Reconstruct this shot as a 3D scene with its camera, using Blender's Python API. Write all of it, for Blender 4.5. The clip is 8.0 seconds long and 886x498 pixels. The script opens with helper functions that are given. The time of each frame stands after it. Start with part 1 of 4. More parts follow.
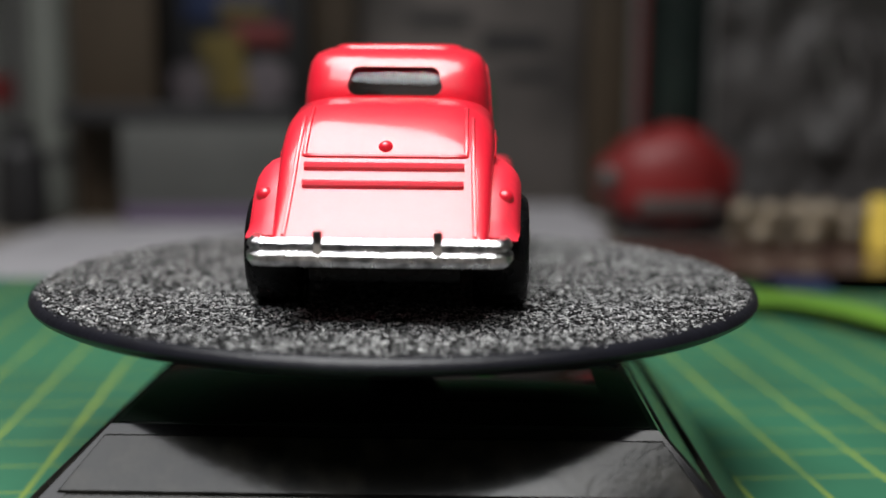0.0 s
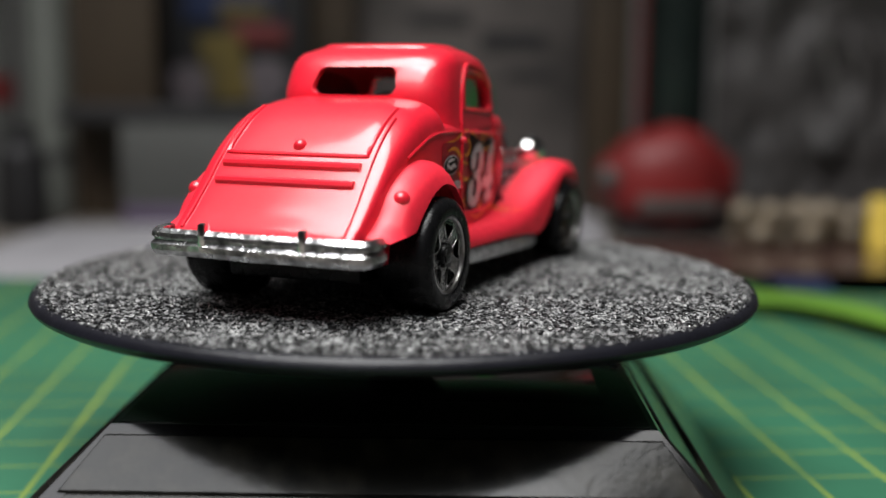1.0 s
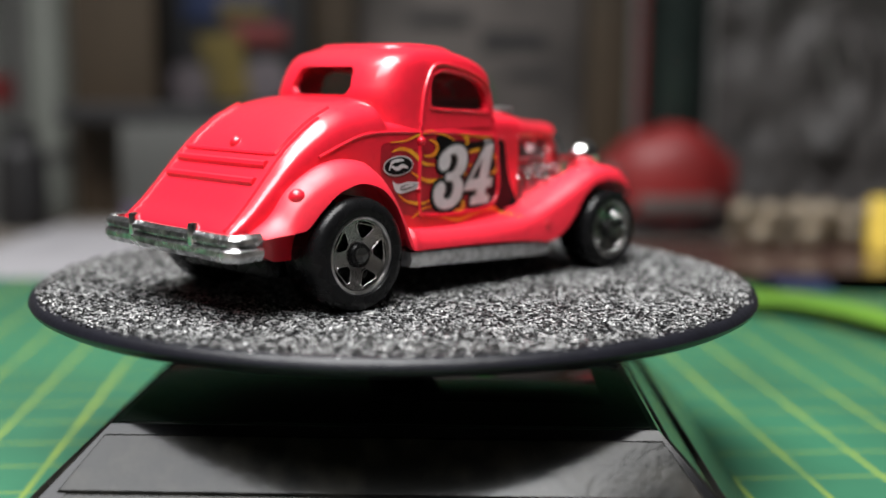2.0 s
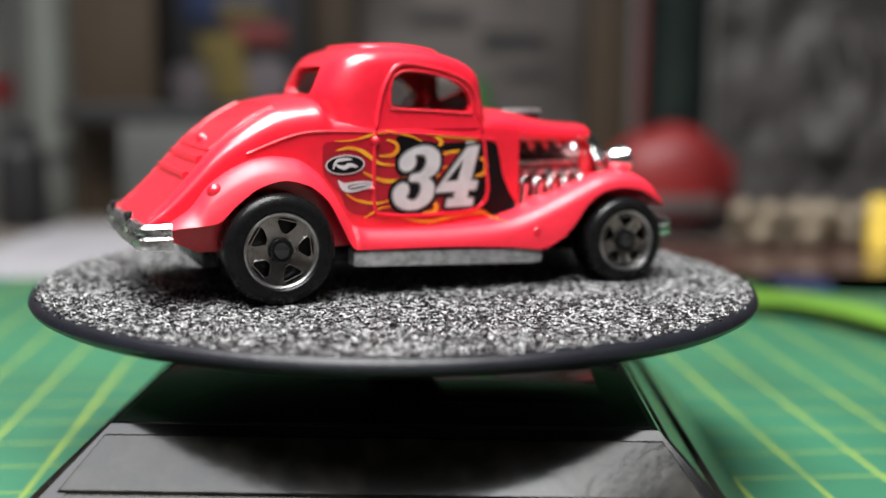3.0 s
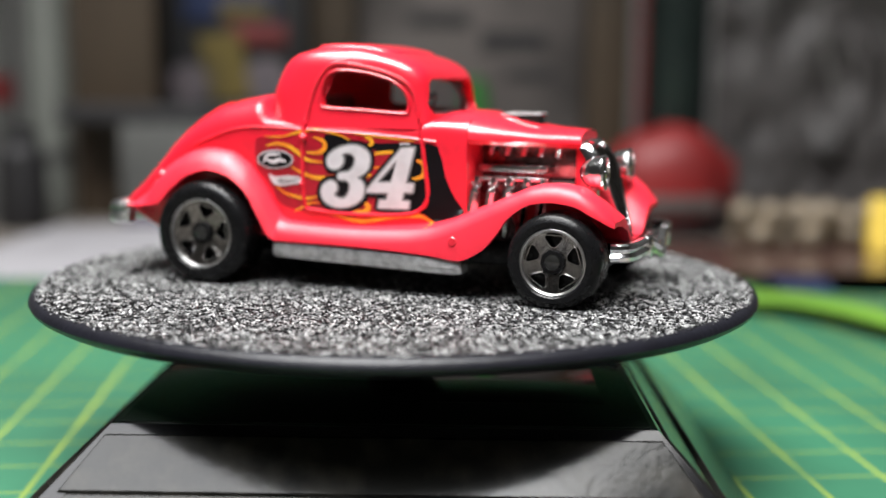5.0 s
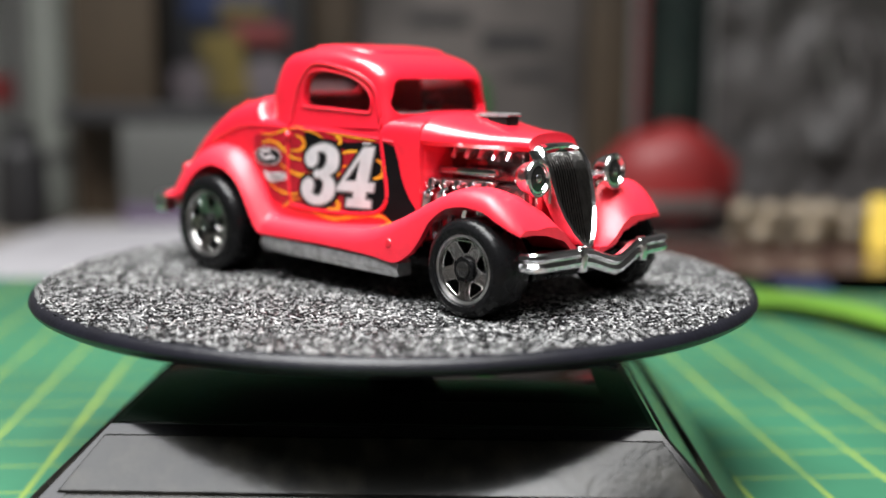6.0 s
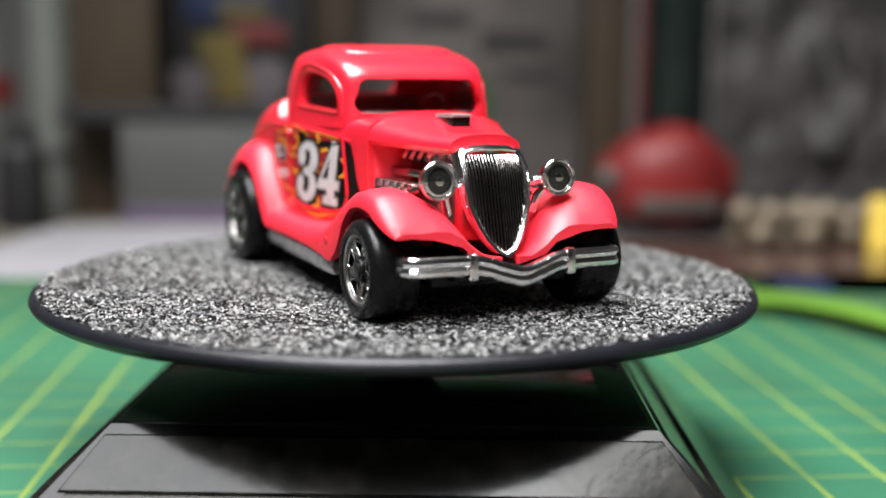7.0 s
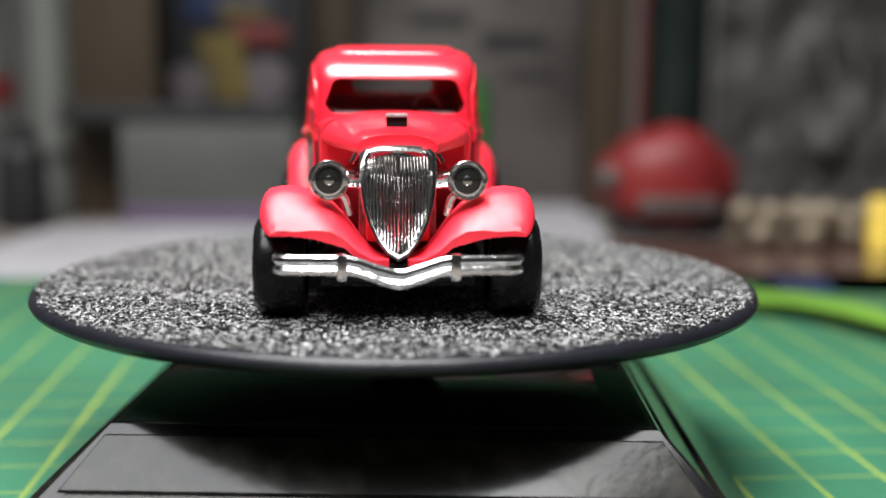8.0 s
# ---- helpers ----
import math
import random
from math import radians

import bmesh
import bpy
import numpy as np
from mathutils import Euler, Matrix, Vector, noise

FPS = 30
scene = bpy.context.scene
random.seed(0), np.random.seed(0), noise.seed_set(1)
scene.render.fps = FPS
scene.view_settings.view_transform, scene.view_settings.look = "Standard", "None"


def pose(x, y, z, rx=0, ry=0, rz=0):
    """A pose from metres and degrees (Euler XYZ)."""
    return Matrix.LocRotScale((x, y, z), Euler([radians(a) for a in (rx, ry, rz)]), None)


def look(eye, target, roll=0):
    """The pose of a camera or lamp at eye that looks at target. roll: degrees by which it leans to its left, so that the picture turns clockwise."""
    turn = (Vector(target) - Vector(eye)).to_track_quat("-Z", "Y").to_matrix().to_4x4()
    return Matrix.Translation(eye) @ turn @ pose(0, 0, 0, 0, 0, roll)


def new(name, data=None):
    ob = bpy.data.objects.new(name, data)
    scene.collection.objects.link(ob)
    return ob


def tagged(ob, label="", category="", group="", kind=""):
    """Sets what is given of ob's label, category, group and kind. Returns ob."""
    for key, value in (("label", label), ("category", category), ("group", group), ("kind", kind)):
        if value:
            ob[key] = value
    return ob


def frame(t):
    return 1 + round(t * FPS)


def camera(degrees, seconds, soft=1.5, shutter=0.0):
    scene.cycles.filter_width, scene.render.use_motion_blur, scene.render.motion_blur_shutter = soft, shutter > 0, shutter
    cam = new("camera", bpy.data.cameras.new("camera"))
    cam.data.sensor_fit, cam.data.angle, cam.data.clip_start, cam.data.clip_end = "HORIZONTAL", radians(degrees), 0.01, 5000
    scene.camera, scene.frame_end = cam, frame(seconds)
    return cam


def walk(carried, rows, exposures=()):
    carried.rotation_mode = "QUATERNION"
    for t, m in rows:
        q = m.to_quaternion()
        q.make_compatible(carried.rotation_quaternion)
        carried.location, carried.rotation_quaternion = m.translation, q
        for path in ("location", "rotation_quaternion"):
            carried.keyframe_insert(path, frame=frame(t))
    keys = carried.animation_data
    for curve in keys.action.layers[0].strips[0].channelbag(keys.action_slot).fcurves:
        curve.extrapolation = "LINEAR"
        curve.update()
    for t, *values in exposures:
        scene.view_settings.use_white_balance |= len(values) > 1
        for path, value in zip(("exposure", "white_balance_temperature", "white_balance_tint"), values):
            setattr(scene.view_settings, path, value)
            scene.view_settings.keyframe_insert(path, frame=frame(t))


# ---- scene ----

SECONDS = 8.0
MM = 0.001
TOP = 0.026            # height of the turning plate's top above the mat
cam = camera(41.6, SECONDS, soft=1.5)
cam.data.dof.use_dof = True
cam.data.dof.focus_distance = 0.126
cam.data.dof.aperture_fstop = 11.8
EYE = Vector((0, -0.1497, TOP + 0.02567))
PAN, TILT = radians(2.238), radians(8.457)
AIM = EYE + Vector((math.sin(PAN) * math.cos(TILT), math.cos(PAN) * math.cos(TILT), -math.sin(TILT)))
VIEW = look(EYE, AIM, 0.46)
walk(cam, [(0, VIEW), (SECONDS, VIEW)], exposures=[(0, -1.05), (0.5, -1.05), (1.5, -0.68), (2.8, -0.12), (4.5, -0.1), (6.5, -0.04), (8.0, -0.18)])

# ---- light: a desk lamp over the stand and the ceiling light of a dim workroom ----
world = bpy.data.worlds.new("world")
scene.world = world
world.use_nodes = True
world.node_tree.nodes["Background"].inputs[0].default_value = (0.8, 0.85, 0.9, 1)
world.node_tree.nodes["Background"].inputs[1].default_value = 0.1


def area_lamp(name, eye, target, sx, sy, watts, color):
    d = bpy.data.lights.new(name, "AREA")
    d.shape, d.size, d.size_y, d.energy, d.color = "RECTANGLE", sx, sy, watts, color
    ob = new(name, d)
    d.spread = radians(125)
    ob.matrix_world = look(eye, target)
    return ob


area_lamp("desk_lamp_light", (-0.035, -0.055, 0.36), (0, -0.025, 0.03), 0.33, 0.18, 2.12, (1.0, 1.0, 0.99))
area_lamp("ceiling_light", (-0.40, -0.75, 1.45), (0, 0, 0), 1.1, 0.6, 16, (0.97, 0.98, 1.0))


# ---- materials ----
def mat(name, color, rough=0.5, metal=0.0, coat=0.0, spots=0.0, scale=200.0, bump=0.0, bump_scale=800.0, other=None, spec=0.5):
    """A surface with mottling, roughness variation and a fine relief; scale is in cells a metre."""
    m = bpy.data.materials.new(name)
    m.use_nodes = True
    nt = m.node_tree
    b = nt.nodes["Principled BSDF"]
    b.inputs["Base Color"].default_value = (*color, 1)
    b.inputs["Roughness"].default_value = rough
    b.inputs["Metallic"].default_value = metal
    b.inputs["Coat Weight"].default_value = coat
    b.inputs["Coat Roughness"].default_value = 0.1
    b.inputs["Specular IOR Level"].default_value = spec
    co = nt.nodes.new("ShaderNodeTexCoord")
    if spots:
        n = nt.nodes.new("ShaderNodeTexNoise")
        n.inputs["Scale"].default_value = scale
        n.inputs["Detail"].default_value = 6
        nt.links.new(co.outputs["Object"], n.inputs["Vector"])
        mix = nt.nodes.new("ShaderNodeMix")
        mix.data_type = "RGBA"
        mix.inputs["A"].default_value = (*color, 1)
        mix.inputs["B"].default_value = (*(other or [c * (1 - spots) for c in color]), 1)
        ramp = nt.nodes.new("ShaderNodeMapRange")
        ramp.inputs["From Min"].default_value, ramp.inputs["From Max"].default_value = 0.42, 0.68
        nt.links.new(n.outputs["Fac"], ramp.inputs["Value"])
        nt.links.new(ramp.outputs["Result"], mix.inputs["Factor"])
        nt.links.new(mix.outputs["Result"], b.inputs["Base Color"])
        rr = nt.nodes.new("ShaderNodeMapRange")
        rr.inputs["To Min"].default_value, rr.inputs["To Max"].default_value = rough * 0.85, min(1, rough * 1.25)
        nt.links.new(n.outputs["Fac"], rr.inputs["Value"])
        nt.links.new(rr.outputs["Result"], b.inputs["Roughness"])
    if bump:
        n2 = nt.nodes.new("ShaderNodeTexNoise")
        n2.inputs["Scale"].default_value = bump_scale
        n2.inputs["Detail"].default_value = 3
        nt.links.new(co.outputs["Object"], n2.inputs["Vector"])
        bp = nt.nodes.new("ShaderNodeBump")
        bp.inputs["Strength"].default_value = bump
        bp.inputs["Distance"].default_value = 0.0004
        nt.links.new(n2.outputs["Fac"], bp.inputs["Height"])
        nt.links.new(bp.outputs["Normal"], b.inputs["Normal"])
    return m


RED = mat("red_enamel", (0.74, 0.012, 0.032), 0.38, coat=0.75, spots=0.08, scale=900, bump=0.04, bump_scale=350, spec=0.45)
RED.node_tree.nodes["Principled BSDF"].inputs["Coat IOR"].default_value = 1.57
RED_PLASTIC = mat("red_moulded_plastic", (0.80, 0.018, 0.042), 0.45, spots=0.08, scale=900, bump=0.05, bump_scale=500, spec=0.75)
CHROME = mat("bright_chrome", (0.92, 0.92, 0.93), 0.16, 1.0, spots=0.15, scale=900, bump=0.25, bump_scale=900)
CHROME_WORN = mat("pitted_chrome", (0.80, 0.80, 0.81), 0.27, 1.0, spots=0.7, scale=700, bump=1.0, bump_scale=420)
GRILLE_METAL = mat("satin_chrome", (0.50, 0.48, 0.46), 0.16, 1.0, spots=0.4, scale=900, bump=0.2, bump_scale=900)
DARK_CHROME = mat("dark_chrome", (0.55, 0.54, 0.53), 0.18, 1.0, spots=0.3, scale=900, bump=0.12, bump_scale=700)
RING = mat("brushed_rim_metal", (0.50, 0.49, 0.48), 0.32, 1.0, spots=0.3, scale=900)
# the bay's darkness and the red reflections are tinted into this metal
ENGINE = mat("reflection_tinted_metal", (0.34, 0.20, 0.20), 0.2, 0.9, spots=0.5, scale=900, bump=0.3, bump_scale=900)
PIPE = mat("cast_metal", (0.68, 0.68, 0.68), 0.30, 0.8, spots=0.4, scale=900, bump=0.4, bump_scale=1500)
TYRE = mat("tyre_plastic", (0.006, 0.006, 0.0065), 0.26, spec=0.2, spots=0.3, scale=600, bump=0.1, bump_scale=1500)
BLACK = mat("gloss_black_plastic", (0.007, 0.007, 0.008), 0.10, spec=0.22, spots=0.3, scale=60, bump=0.03, bump_scale=120)
DUSTY = mat("dusty_black_plastic", (0.010, 0.010, 0.009), 0.14, spots=1, scale=260, other=(0.024, 0.022, 0.018), bump=0.05, bump_scale=900, spec=0.2)
SOLAR = mat("solar_cell_glass", (0.022, 0.029, 0.024), 0.07, spots=0.3, scale=150)
PANEL_PATCH = mat("grey_panel_patch", (0.040, 0.042, 0.035), 0.09, spots=0.4, scale=150)
LENS = mat("smoked_lens", (0.018, 0.018, 0.017), 0.10, 0.0, coat=0.3, spots=0.3, scale=500)
RIM = mat("satin_black_plastic", (0.009, 0.009, 0.013), 0.34, spec=0.32, spots=0.3, scale=300, bump=0.12, bump_scale=1200)
# plum lightened in colour to make up for the cabin's shade and missing glass reflections
INSIDE = mat("lightened_plum_plastic", (0.42, 0.25, 0.26), 0.4, spots=0.3, scale=300)
DECAL_BLACK = mat("black_ink", (0.006, 0.005, 0.006), 0.35, spec=0.15, spots=0.3, scale=500)
DECAL_CRIMSON = mat("crimson_ink", (0.42, 0.008, 0.022), 0.28, coat=0.3, spots=0.3, scale=400)
DECAL_GOLD = mat("gold_ink", (0.80, 0.36, 0.02), 0.3, coat=0.3, spots=1, scale=420, other=(0.75, 0.16, 0.01))
DECAL_WHITE = mat("white_ink", (0.62, 0.60, 0.61), 0.3, coat=0.3, spots=0.14, scale=500)
DECAL_GREY = mat("grey_ink", (0.20, 0.19, 0.19), 0.3, coat=0.3, spots=0.2, scale=500)
WOOD = mat("brown_wood", (0.043, 0.027, 0.014), 0.6, spots=0.35, scale=30, bump=0.2, bump_scale=150)
DESK = mat("desk_wood", (0.16, 0.14, 0.12), 0.5, spots=0.3, scale=20)
WALL = mat("wall_paint", (0.30, 0.29, 0.28), 0.8, spots=0.1, scale=4)
PAPER = mat("white_paper", (0.31, 0.30, 0.315), 0.7, spots=0.25, scale=25)
GREYCARD = mat("grey_card", (0.100, 0.085, 0.078), 0.7, spots=0.6, scale=22)
# card, jars and print: the weak light at the back is put into their colours
DIMMED_WHITE = mat("dimmed_white_card", (0.070, 0.070, 0.065), 0.6, spots=0.3, scale=25)
DIMMED_MILKY = mat("dimmed_milky_plastic", (0.13, 0.135, 0.12), 0.5, spots=0.3, scale=25)
PURPLE = mat("purple_print", (0.10, 0.07, 0.12), 0.6, spots=0.2, scale=40)
DARKBOX = mat("black_card", (0.010, 0.009, 0.010), 0.6, spots=0.3, scale=50)
BLUE = mat("dimmed_blue_print", (0.014, 0.022, 0.065), 0.5, spots=0.3, scale=60)
YELLOW = mat("dimmed_yellow_print", (0.10, 0.07, 0.010), 0.5, spots=0.4, scale=60)
DIMMED_PALE = mat("dimmed_pale_print", (0.095, 0.078, 0.086), 0.5, spots=0.3, scale=60)
REDPRINT = mat("dimmed_red_print", (0.12, 0.010, 0.010), 0.5, spots=0.3, scale=50)
REDTOY = mat("red_plastic", (0.21, 0.011, 0.011), 0.5, spots=0.35, scale=40)
GREENTOY = mat("green_plastic", (0.014, 0.12, 0.014), 0.4, spots=0.2, scale=60)
DARKGREEN = mat("dark_green_glass", (0.014, 0.020, 0.018), 0.2, spots=0.3, scale=40)
BAG = mat("grey_plastic_film", (0.11, 0.10, 0.097), 0.55, spots=0.5, scale=25, bump=0.6, bump_scale=60)
STREAK = mat("pale_highlight_film", (0.17, 0.16, 0.155), 0.35, spots=0.3, scale=30)
BEAD = mat("beige_beads", (0.24, 0.19, 0.13), 0.3, spots=0.6, scale=120)
BRASS = mat("yellow_brass", (0.95, 0.68, 0.12), 0.3, 0.15, spots=0.2, scale=100)
MAGAZINE = mat("glossy_brown_print", (0.10, 0.055, 0.045), 0.2, spots=0.5, scale=40, coat=0.5)
LIME = mat("lime_green_vinyl", (0.14, 0.30, 0.03), 0.45, spots=0.3, scale=40)


def glass_material(name, color):
    m = bpy.data.materials.new(name)
    m.use_nodes = True
    nt = m.node_tree
    out = nt.nodes["Material Output"]
    tr = nt.nodes.new("ShaderNodeBsdfTransparent")
    tr.inputs[0].default_value = (*color, 1)
    gl = nt.nodes.new("ShaderNodeBsdfGlossy")
    gl.inputs["Roughness"].default_value = 0.04
    fr = nt.nodes.new("ShaderNodeFresnel")
    fr.inputs[0].default_value = 1.5
    mix = nt.nodes.new("ShaderNodeMixShader")
    nt.links.new(fr.outputs[0], mix.inputs[0])
    nt.links.new(tr.outputs[0], mix.inputs[1])
    nt.links.new(gl.outputs[0], mix.inputs[2])
    nt.links.new(mix.outputs[0], out.inputs["Surface"])
    return m


GLASS = glass_material("clear_plastic_glazing", (0.86, 0.84, 0.85))


def math_node(nt, op, a, b=None):
    n = nt.nodes.new("ShaderNodeMath")
    n.operation = op
    for i, v in enumerate((a, b)):
        if v is None:
            continue
        if isinstance(v, (int, float)):
            n.inputs[i].default_value = v
        else:
            nt.links.new(v, n.inputs[i])
    return n.outputs[0]


def mat_green():
    """Green vinyl with a printed yellow ten-millimetre grid, worn in places."""
    m = mat("green_vinyl", (0.030, 0.142, 0.076), 0.5, spots=0.35, scale=18, bump=0.15, bump_scale=1500)
    nt = m.node_tree
    b = nt.nodes["Principled BSDF"]
    base = b.inputs["Base Color"].links[0].from_socket
    co = nt.nodes.new("ShaderNodeTexCoord")
    sep = nt.nodes.new("ShaderNodeSeparateXYZ")
    nt.links.new(co.outputs["Object"], sep.inputs[0])
    lines = []
    for axis, off in (("X", 0.00155), ("Y", 0.002)):
        f = math_node(nt, "FRACT", math_node(nt, "MULTIPLY", math_node(nt, "ADD", sep.outputs[axis], 1 + off), 100.0))
        d = math_node(nt, "ABSOLUTE", math_node(nt, "SUBTRACT", f, 0.5))
        lines.append(math_node(nt, "LESS_THAN", d, 0.036 if axis == "X" else 0.022))
    line = math_node(nt, "MAXIMUM", math_node(nt, "MULTIPLY", lines[0], 0.65), math_node(nt, "MULTIPLY", lines[1], 0.6))
    wear = nt.nodes.new("ShaderNodeTexNoise")
    wear.inputs["Scale"].default_value = 90
    nt.links.new(co.outputs["Object"], wear.inputs["Vector"])
    strength = math_node(nt, "MULTIPLY", line, math_node(nt, "MINIMUM", math_node(nt, "MULTIPLY", wear.outputs["Fac"], 1.7), 1.0))
    mix = nt.nodes.new("ShaderNodeMix")
    mix.data_type = "RGBA"
    nt.links.new(strength, mix.inputs["Factor"])
    nt.links.new(base, mix.inputs["A"])
    mix.inputs["B"].default_value = (0.30, 0.36, 0.035, 1)
    nt.links.new(mix.outputs["Result"], b.inputs["Base Color"])
    return m


def mat_flock():
    """Gritty black and grey flock: two sizes of grain, with a strong fine relief."""
    m = bpy.data.materials.new("speckled_flock")
    m.use_nodes = True
    nt = m.node_tree
    b = nt.nodes["Principled BSDF"]
    co = nt.nodes.new("ShaderNodeTexCoord")
    n1 = nt.nodes.new("ShaderNodeTexNoise")
    n1.inputs["Scale"].default_value = 1500
    n1.inputs["Detail"].default_value = 4
    n1.inputs["Roughness"].default_value = 0.65
    n1.inputs["Distortion"].default_value = 1.0
    n3 = nt.nodes.new("ShaderNodeTexNoise")
    n3.inputs["Scale"].default_value = 120
    for n in (n1, n3):
        nt.links.new(co.outputs["Object"], n.inputs["Vector"])
    v = math_node(nt, "ADD", n1.outputs["Fac"], math_node(nt, "MULTIPLY", math_node(nt, "SUBTRACT", n3.outputs["Fac"], 0.5), 0.22))
    ramp = nt.nodes.new("ShaderNodeValToRGB")
    ramp.color_ramp.elements[0].position, ramp.color_ramp.elements[0].color = 0.455, (0.006, 0.006, 0.007, 1)
    ramp.color_ramp.elements[1].position, ramp.color_ramp.elements[1].color = 0.68, (0.20, 0.20, 0.20, 1)
    mid = ramp.color_ramp.elements.new(0.53)
    mid.color = (0.025, 0.025, 0.026, 1)
    nt.links.new(v, ramp.inputs[0])
    nt.links.new(ramp.outputs[0], b.inputs["Base Color"])
    b.inputs["Roughness"].default_value = 0.45
    bp = nt.nodes.new("ShaderNodeBump")
    bp.inputs["Strength"].default_value = 0.9
    bp.inputs["Distance"].default_value = 0.0004
    nt.links.new(n1.outputs["Fac"], bp.inputs["Height"])
    nt.links.new(bp.outputs["Normal"], b.inputs["Normal"])
    return m


def mat_fibre():
    """Short flock fibres, each black, grey or pale."""
    m = bpy.data.materials.new("flock_fibre")
    m.use_nodes = True
    nt = m.node_tree
    b = nt.nodes["Principled BSDF"]
    geo = nt.nodes.new("ShaderNodeNewGeometry")
    ramp = nt.nodes.new("ShaderNodeValToRGB")
    e = ramp.color_ramp.elements
    e[0].position, e[0].color = 0.42, (0.008, 0.008, 0.009, 1)
    e[1].position, e[1].color = 1.0, (0.78, 0.78, 0.77, 1)
    for p, c in ((0.53, 0.06), (0.74, 0.38)):
        e.new(p).color = (c, c, c, 1)
    nt.links.new(geo.outputs["Random Per Island"], ramp.inputs[0])
    nt.links.new(ramp.outputs[0], b.inputs["Base Color"])
    b.inputs["Roughness"].default_value = 0.42
    return m


GREEN = mat_green()
FIBRE = mat_fibre()
FLOCK = mat_flock()


# ---- mesh helpers; all lengths below are in millimetres ----
def part(name, bm, material, parent=None, label="", smooth=35):
    bmesh.ops.scale(bm, vec=(MM,) * 3, verts=bm.verts)
    me = bpy.data.meshes.new(name)
    bmesh.ops.recalc_face_normals(bm, faces=bm.faces)
    bm.to_mesh(me)
    bm.free()
    me.materials.append(material)
    if smooth:
        me.shade_smooth()
        me.set_sharp_from_angle(angle=radians(smooth))
    ob = new(name, me)
    ob.parent = parent
    return tagged(ob, label) if label else ob


def move(bm, m):
    bmesh.ops.transform(bm, matrix=m, verts=bm.verts)
    return bm


def at(x, y, z, rx=0, ry=0, rz=0):
    return pose(x, y, z, rx, ry, rz)


def box(x0, x1, y0, y1, z0, z1, bevel=0.0, seg=2):
    bm = bmesh.new()
    bmesh.ops.create_cube(bm, size=1, matrix=Matrix.Translation(((x0 + x1) / 2, (y0 + y1) / 2, (z0 + z1) / 2)) @ Matrix.Diagonal((x1 - x0, y1 - y0, z1 - z0, 1)))
    if bevel:
        bmesh.ops.bevel(bm, geom=bm.edges[:], offset=bevel, segments=seg, affect="EDGES", profile=0.5)
    return bm


def lathe(rows, n=48):
    """Turns rows of (radius, height) round the z axis."""
    bm = bmesh.new()
    rings = []
    for r, z in rows:
        if r < 1e-6:
            rings.append([bm.verts.new((0, 0, z))])
        else:
            rings.append([bm.verts.new((r * math.cos(2 * math.pi * i / n), r * math.sin(2 * math.pi * i / n), z)) for i in range(n)])
    for a, b in zip(rings, rings[1:]):
        for i in range(n):
            f = list(dict.fromkeys([a[i % len(a)], a[(i + 1) % len(a)], b[(i + 1) % len(b)], b[i % len(b)]]))
            if len(f) > 2:
                bm.faces.new(f)
    return bm


def loft(sections, closed=True, caps=True):
    bm = bmesh.new()
    rings = [[bm.verts.new(p) for p in s] for s in sections]
    n = len(rings[0])
    for a, b in zip(rings, rings[1:]):
        for i in range(n if closed else n - 1):
            bm.faces.new((a[i], a[(i + 1) % n], b[(i + 1) % n], b[i]))
    if caps:
        bm.faces.new(rings[0][::-1])
        bm.faces.new(rings[-1])
    return bm


def smooth_at(table, x):
    """A smooth curve through rows of (x, value)."""
    xs, vs = [p[0] for p in table], [p[1] for p in table]
    if x <= xs[0]:
        return vs[0]
    if x >= xs[-1]:
        return vs[-1]
    i = max(k for k in range(len(xs) - 1) if xs[k] <= x)
    slopes = [(vs[k + 1] - vs[k]) / (xs[k + 1] - xs[k]) for k in range(len(xs) - 1)]

    def tangent(k):
        if k == 0:
            return slopes[0]
        if k == len(xs) - 1:
            return slopes[-1]
        a, b = slopes[k - 1], slopes[k]
        return 0.0 if a * b <= 0 else 2 * a * b / (a + b)
    h = xs[i + 1] - xs[i]
    u = (x - xs[i]) / h
    return ((2 * u ** 3 - 3 * u * u + 1) * vs[i] + (u ** 3 - 2 * u * u + u) * h * tangent(i)
            + (3 * u * u - 2 * u ** 3) * vs[i + 1] + (u ** 3 - u * u) * h * tangent(i + 1))


def tube(points, radius, sides=8, closed=False, taper=False):
    """A round bar along points."""
    pts = [Vector(p) for p in points]
    n = len(pts)
    secs = []
    for i, p in enumerate(pts):
        a = pts[(i - 1) % n] if closed or i else p
        b = pts[(i + 1) % n] if closed or i < n - 1 else p
        t = (b - a).normalized()
        u = t.cross(Vector((0, 0, 1)))
        if u.length < 0.2:
            u = t.cross(Vector((0, 1, 0)))
        u.normalize()
        v = t.cross(u)
        r = radius * (1 - 0.7 * abs(2 * i / (n - 1) - 1) ** 3) if taper else radius
        secs.append([p + r * (math.cos(2 * math.pi * k / sides) * u + math.sin(2 * math.pi * k / sides) * v) for k in range(sides)])
    if closed:
        secs.append(secs[0])
    bm = loft(secs, caps=not closed)
    if closed:
        bmesh.ops.remove_doubles(bm, verts=bm.verts, dist=1e-5)
    return bm


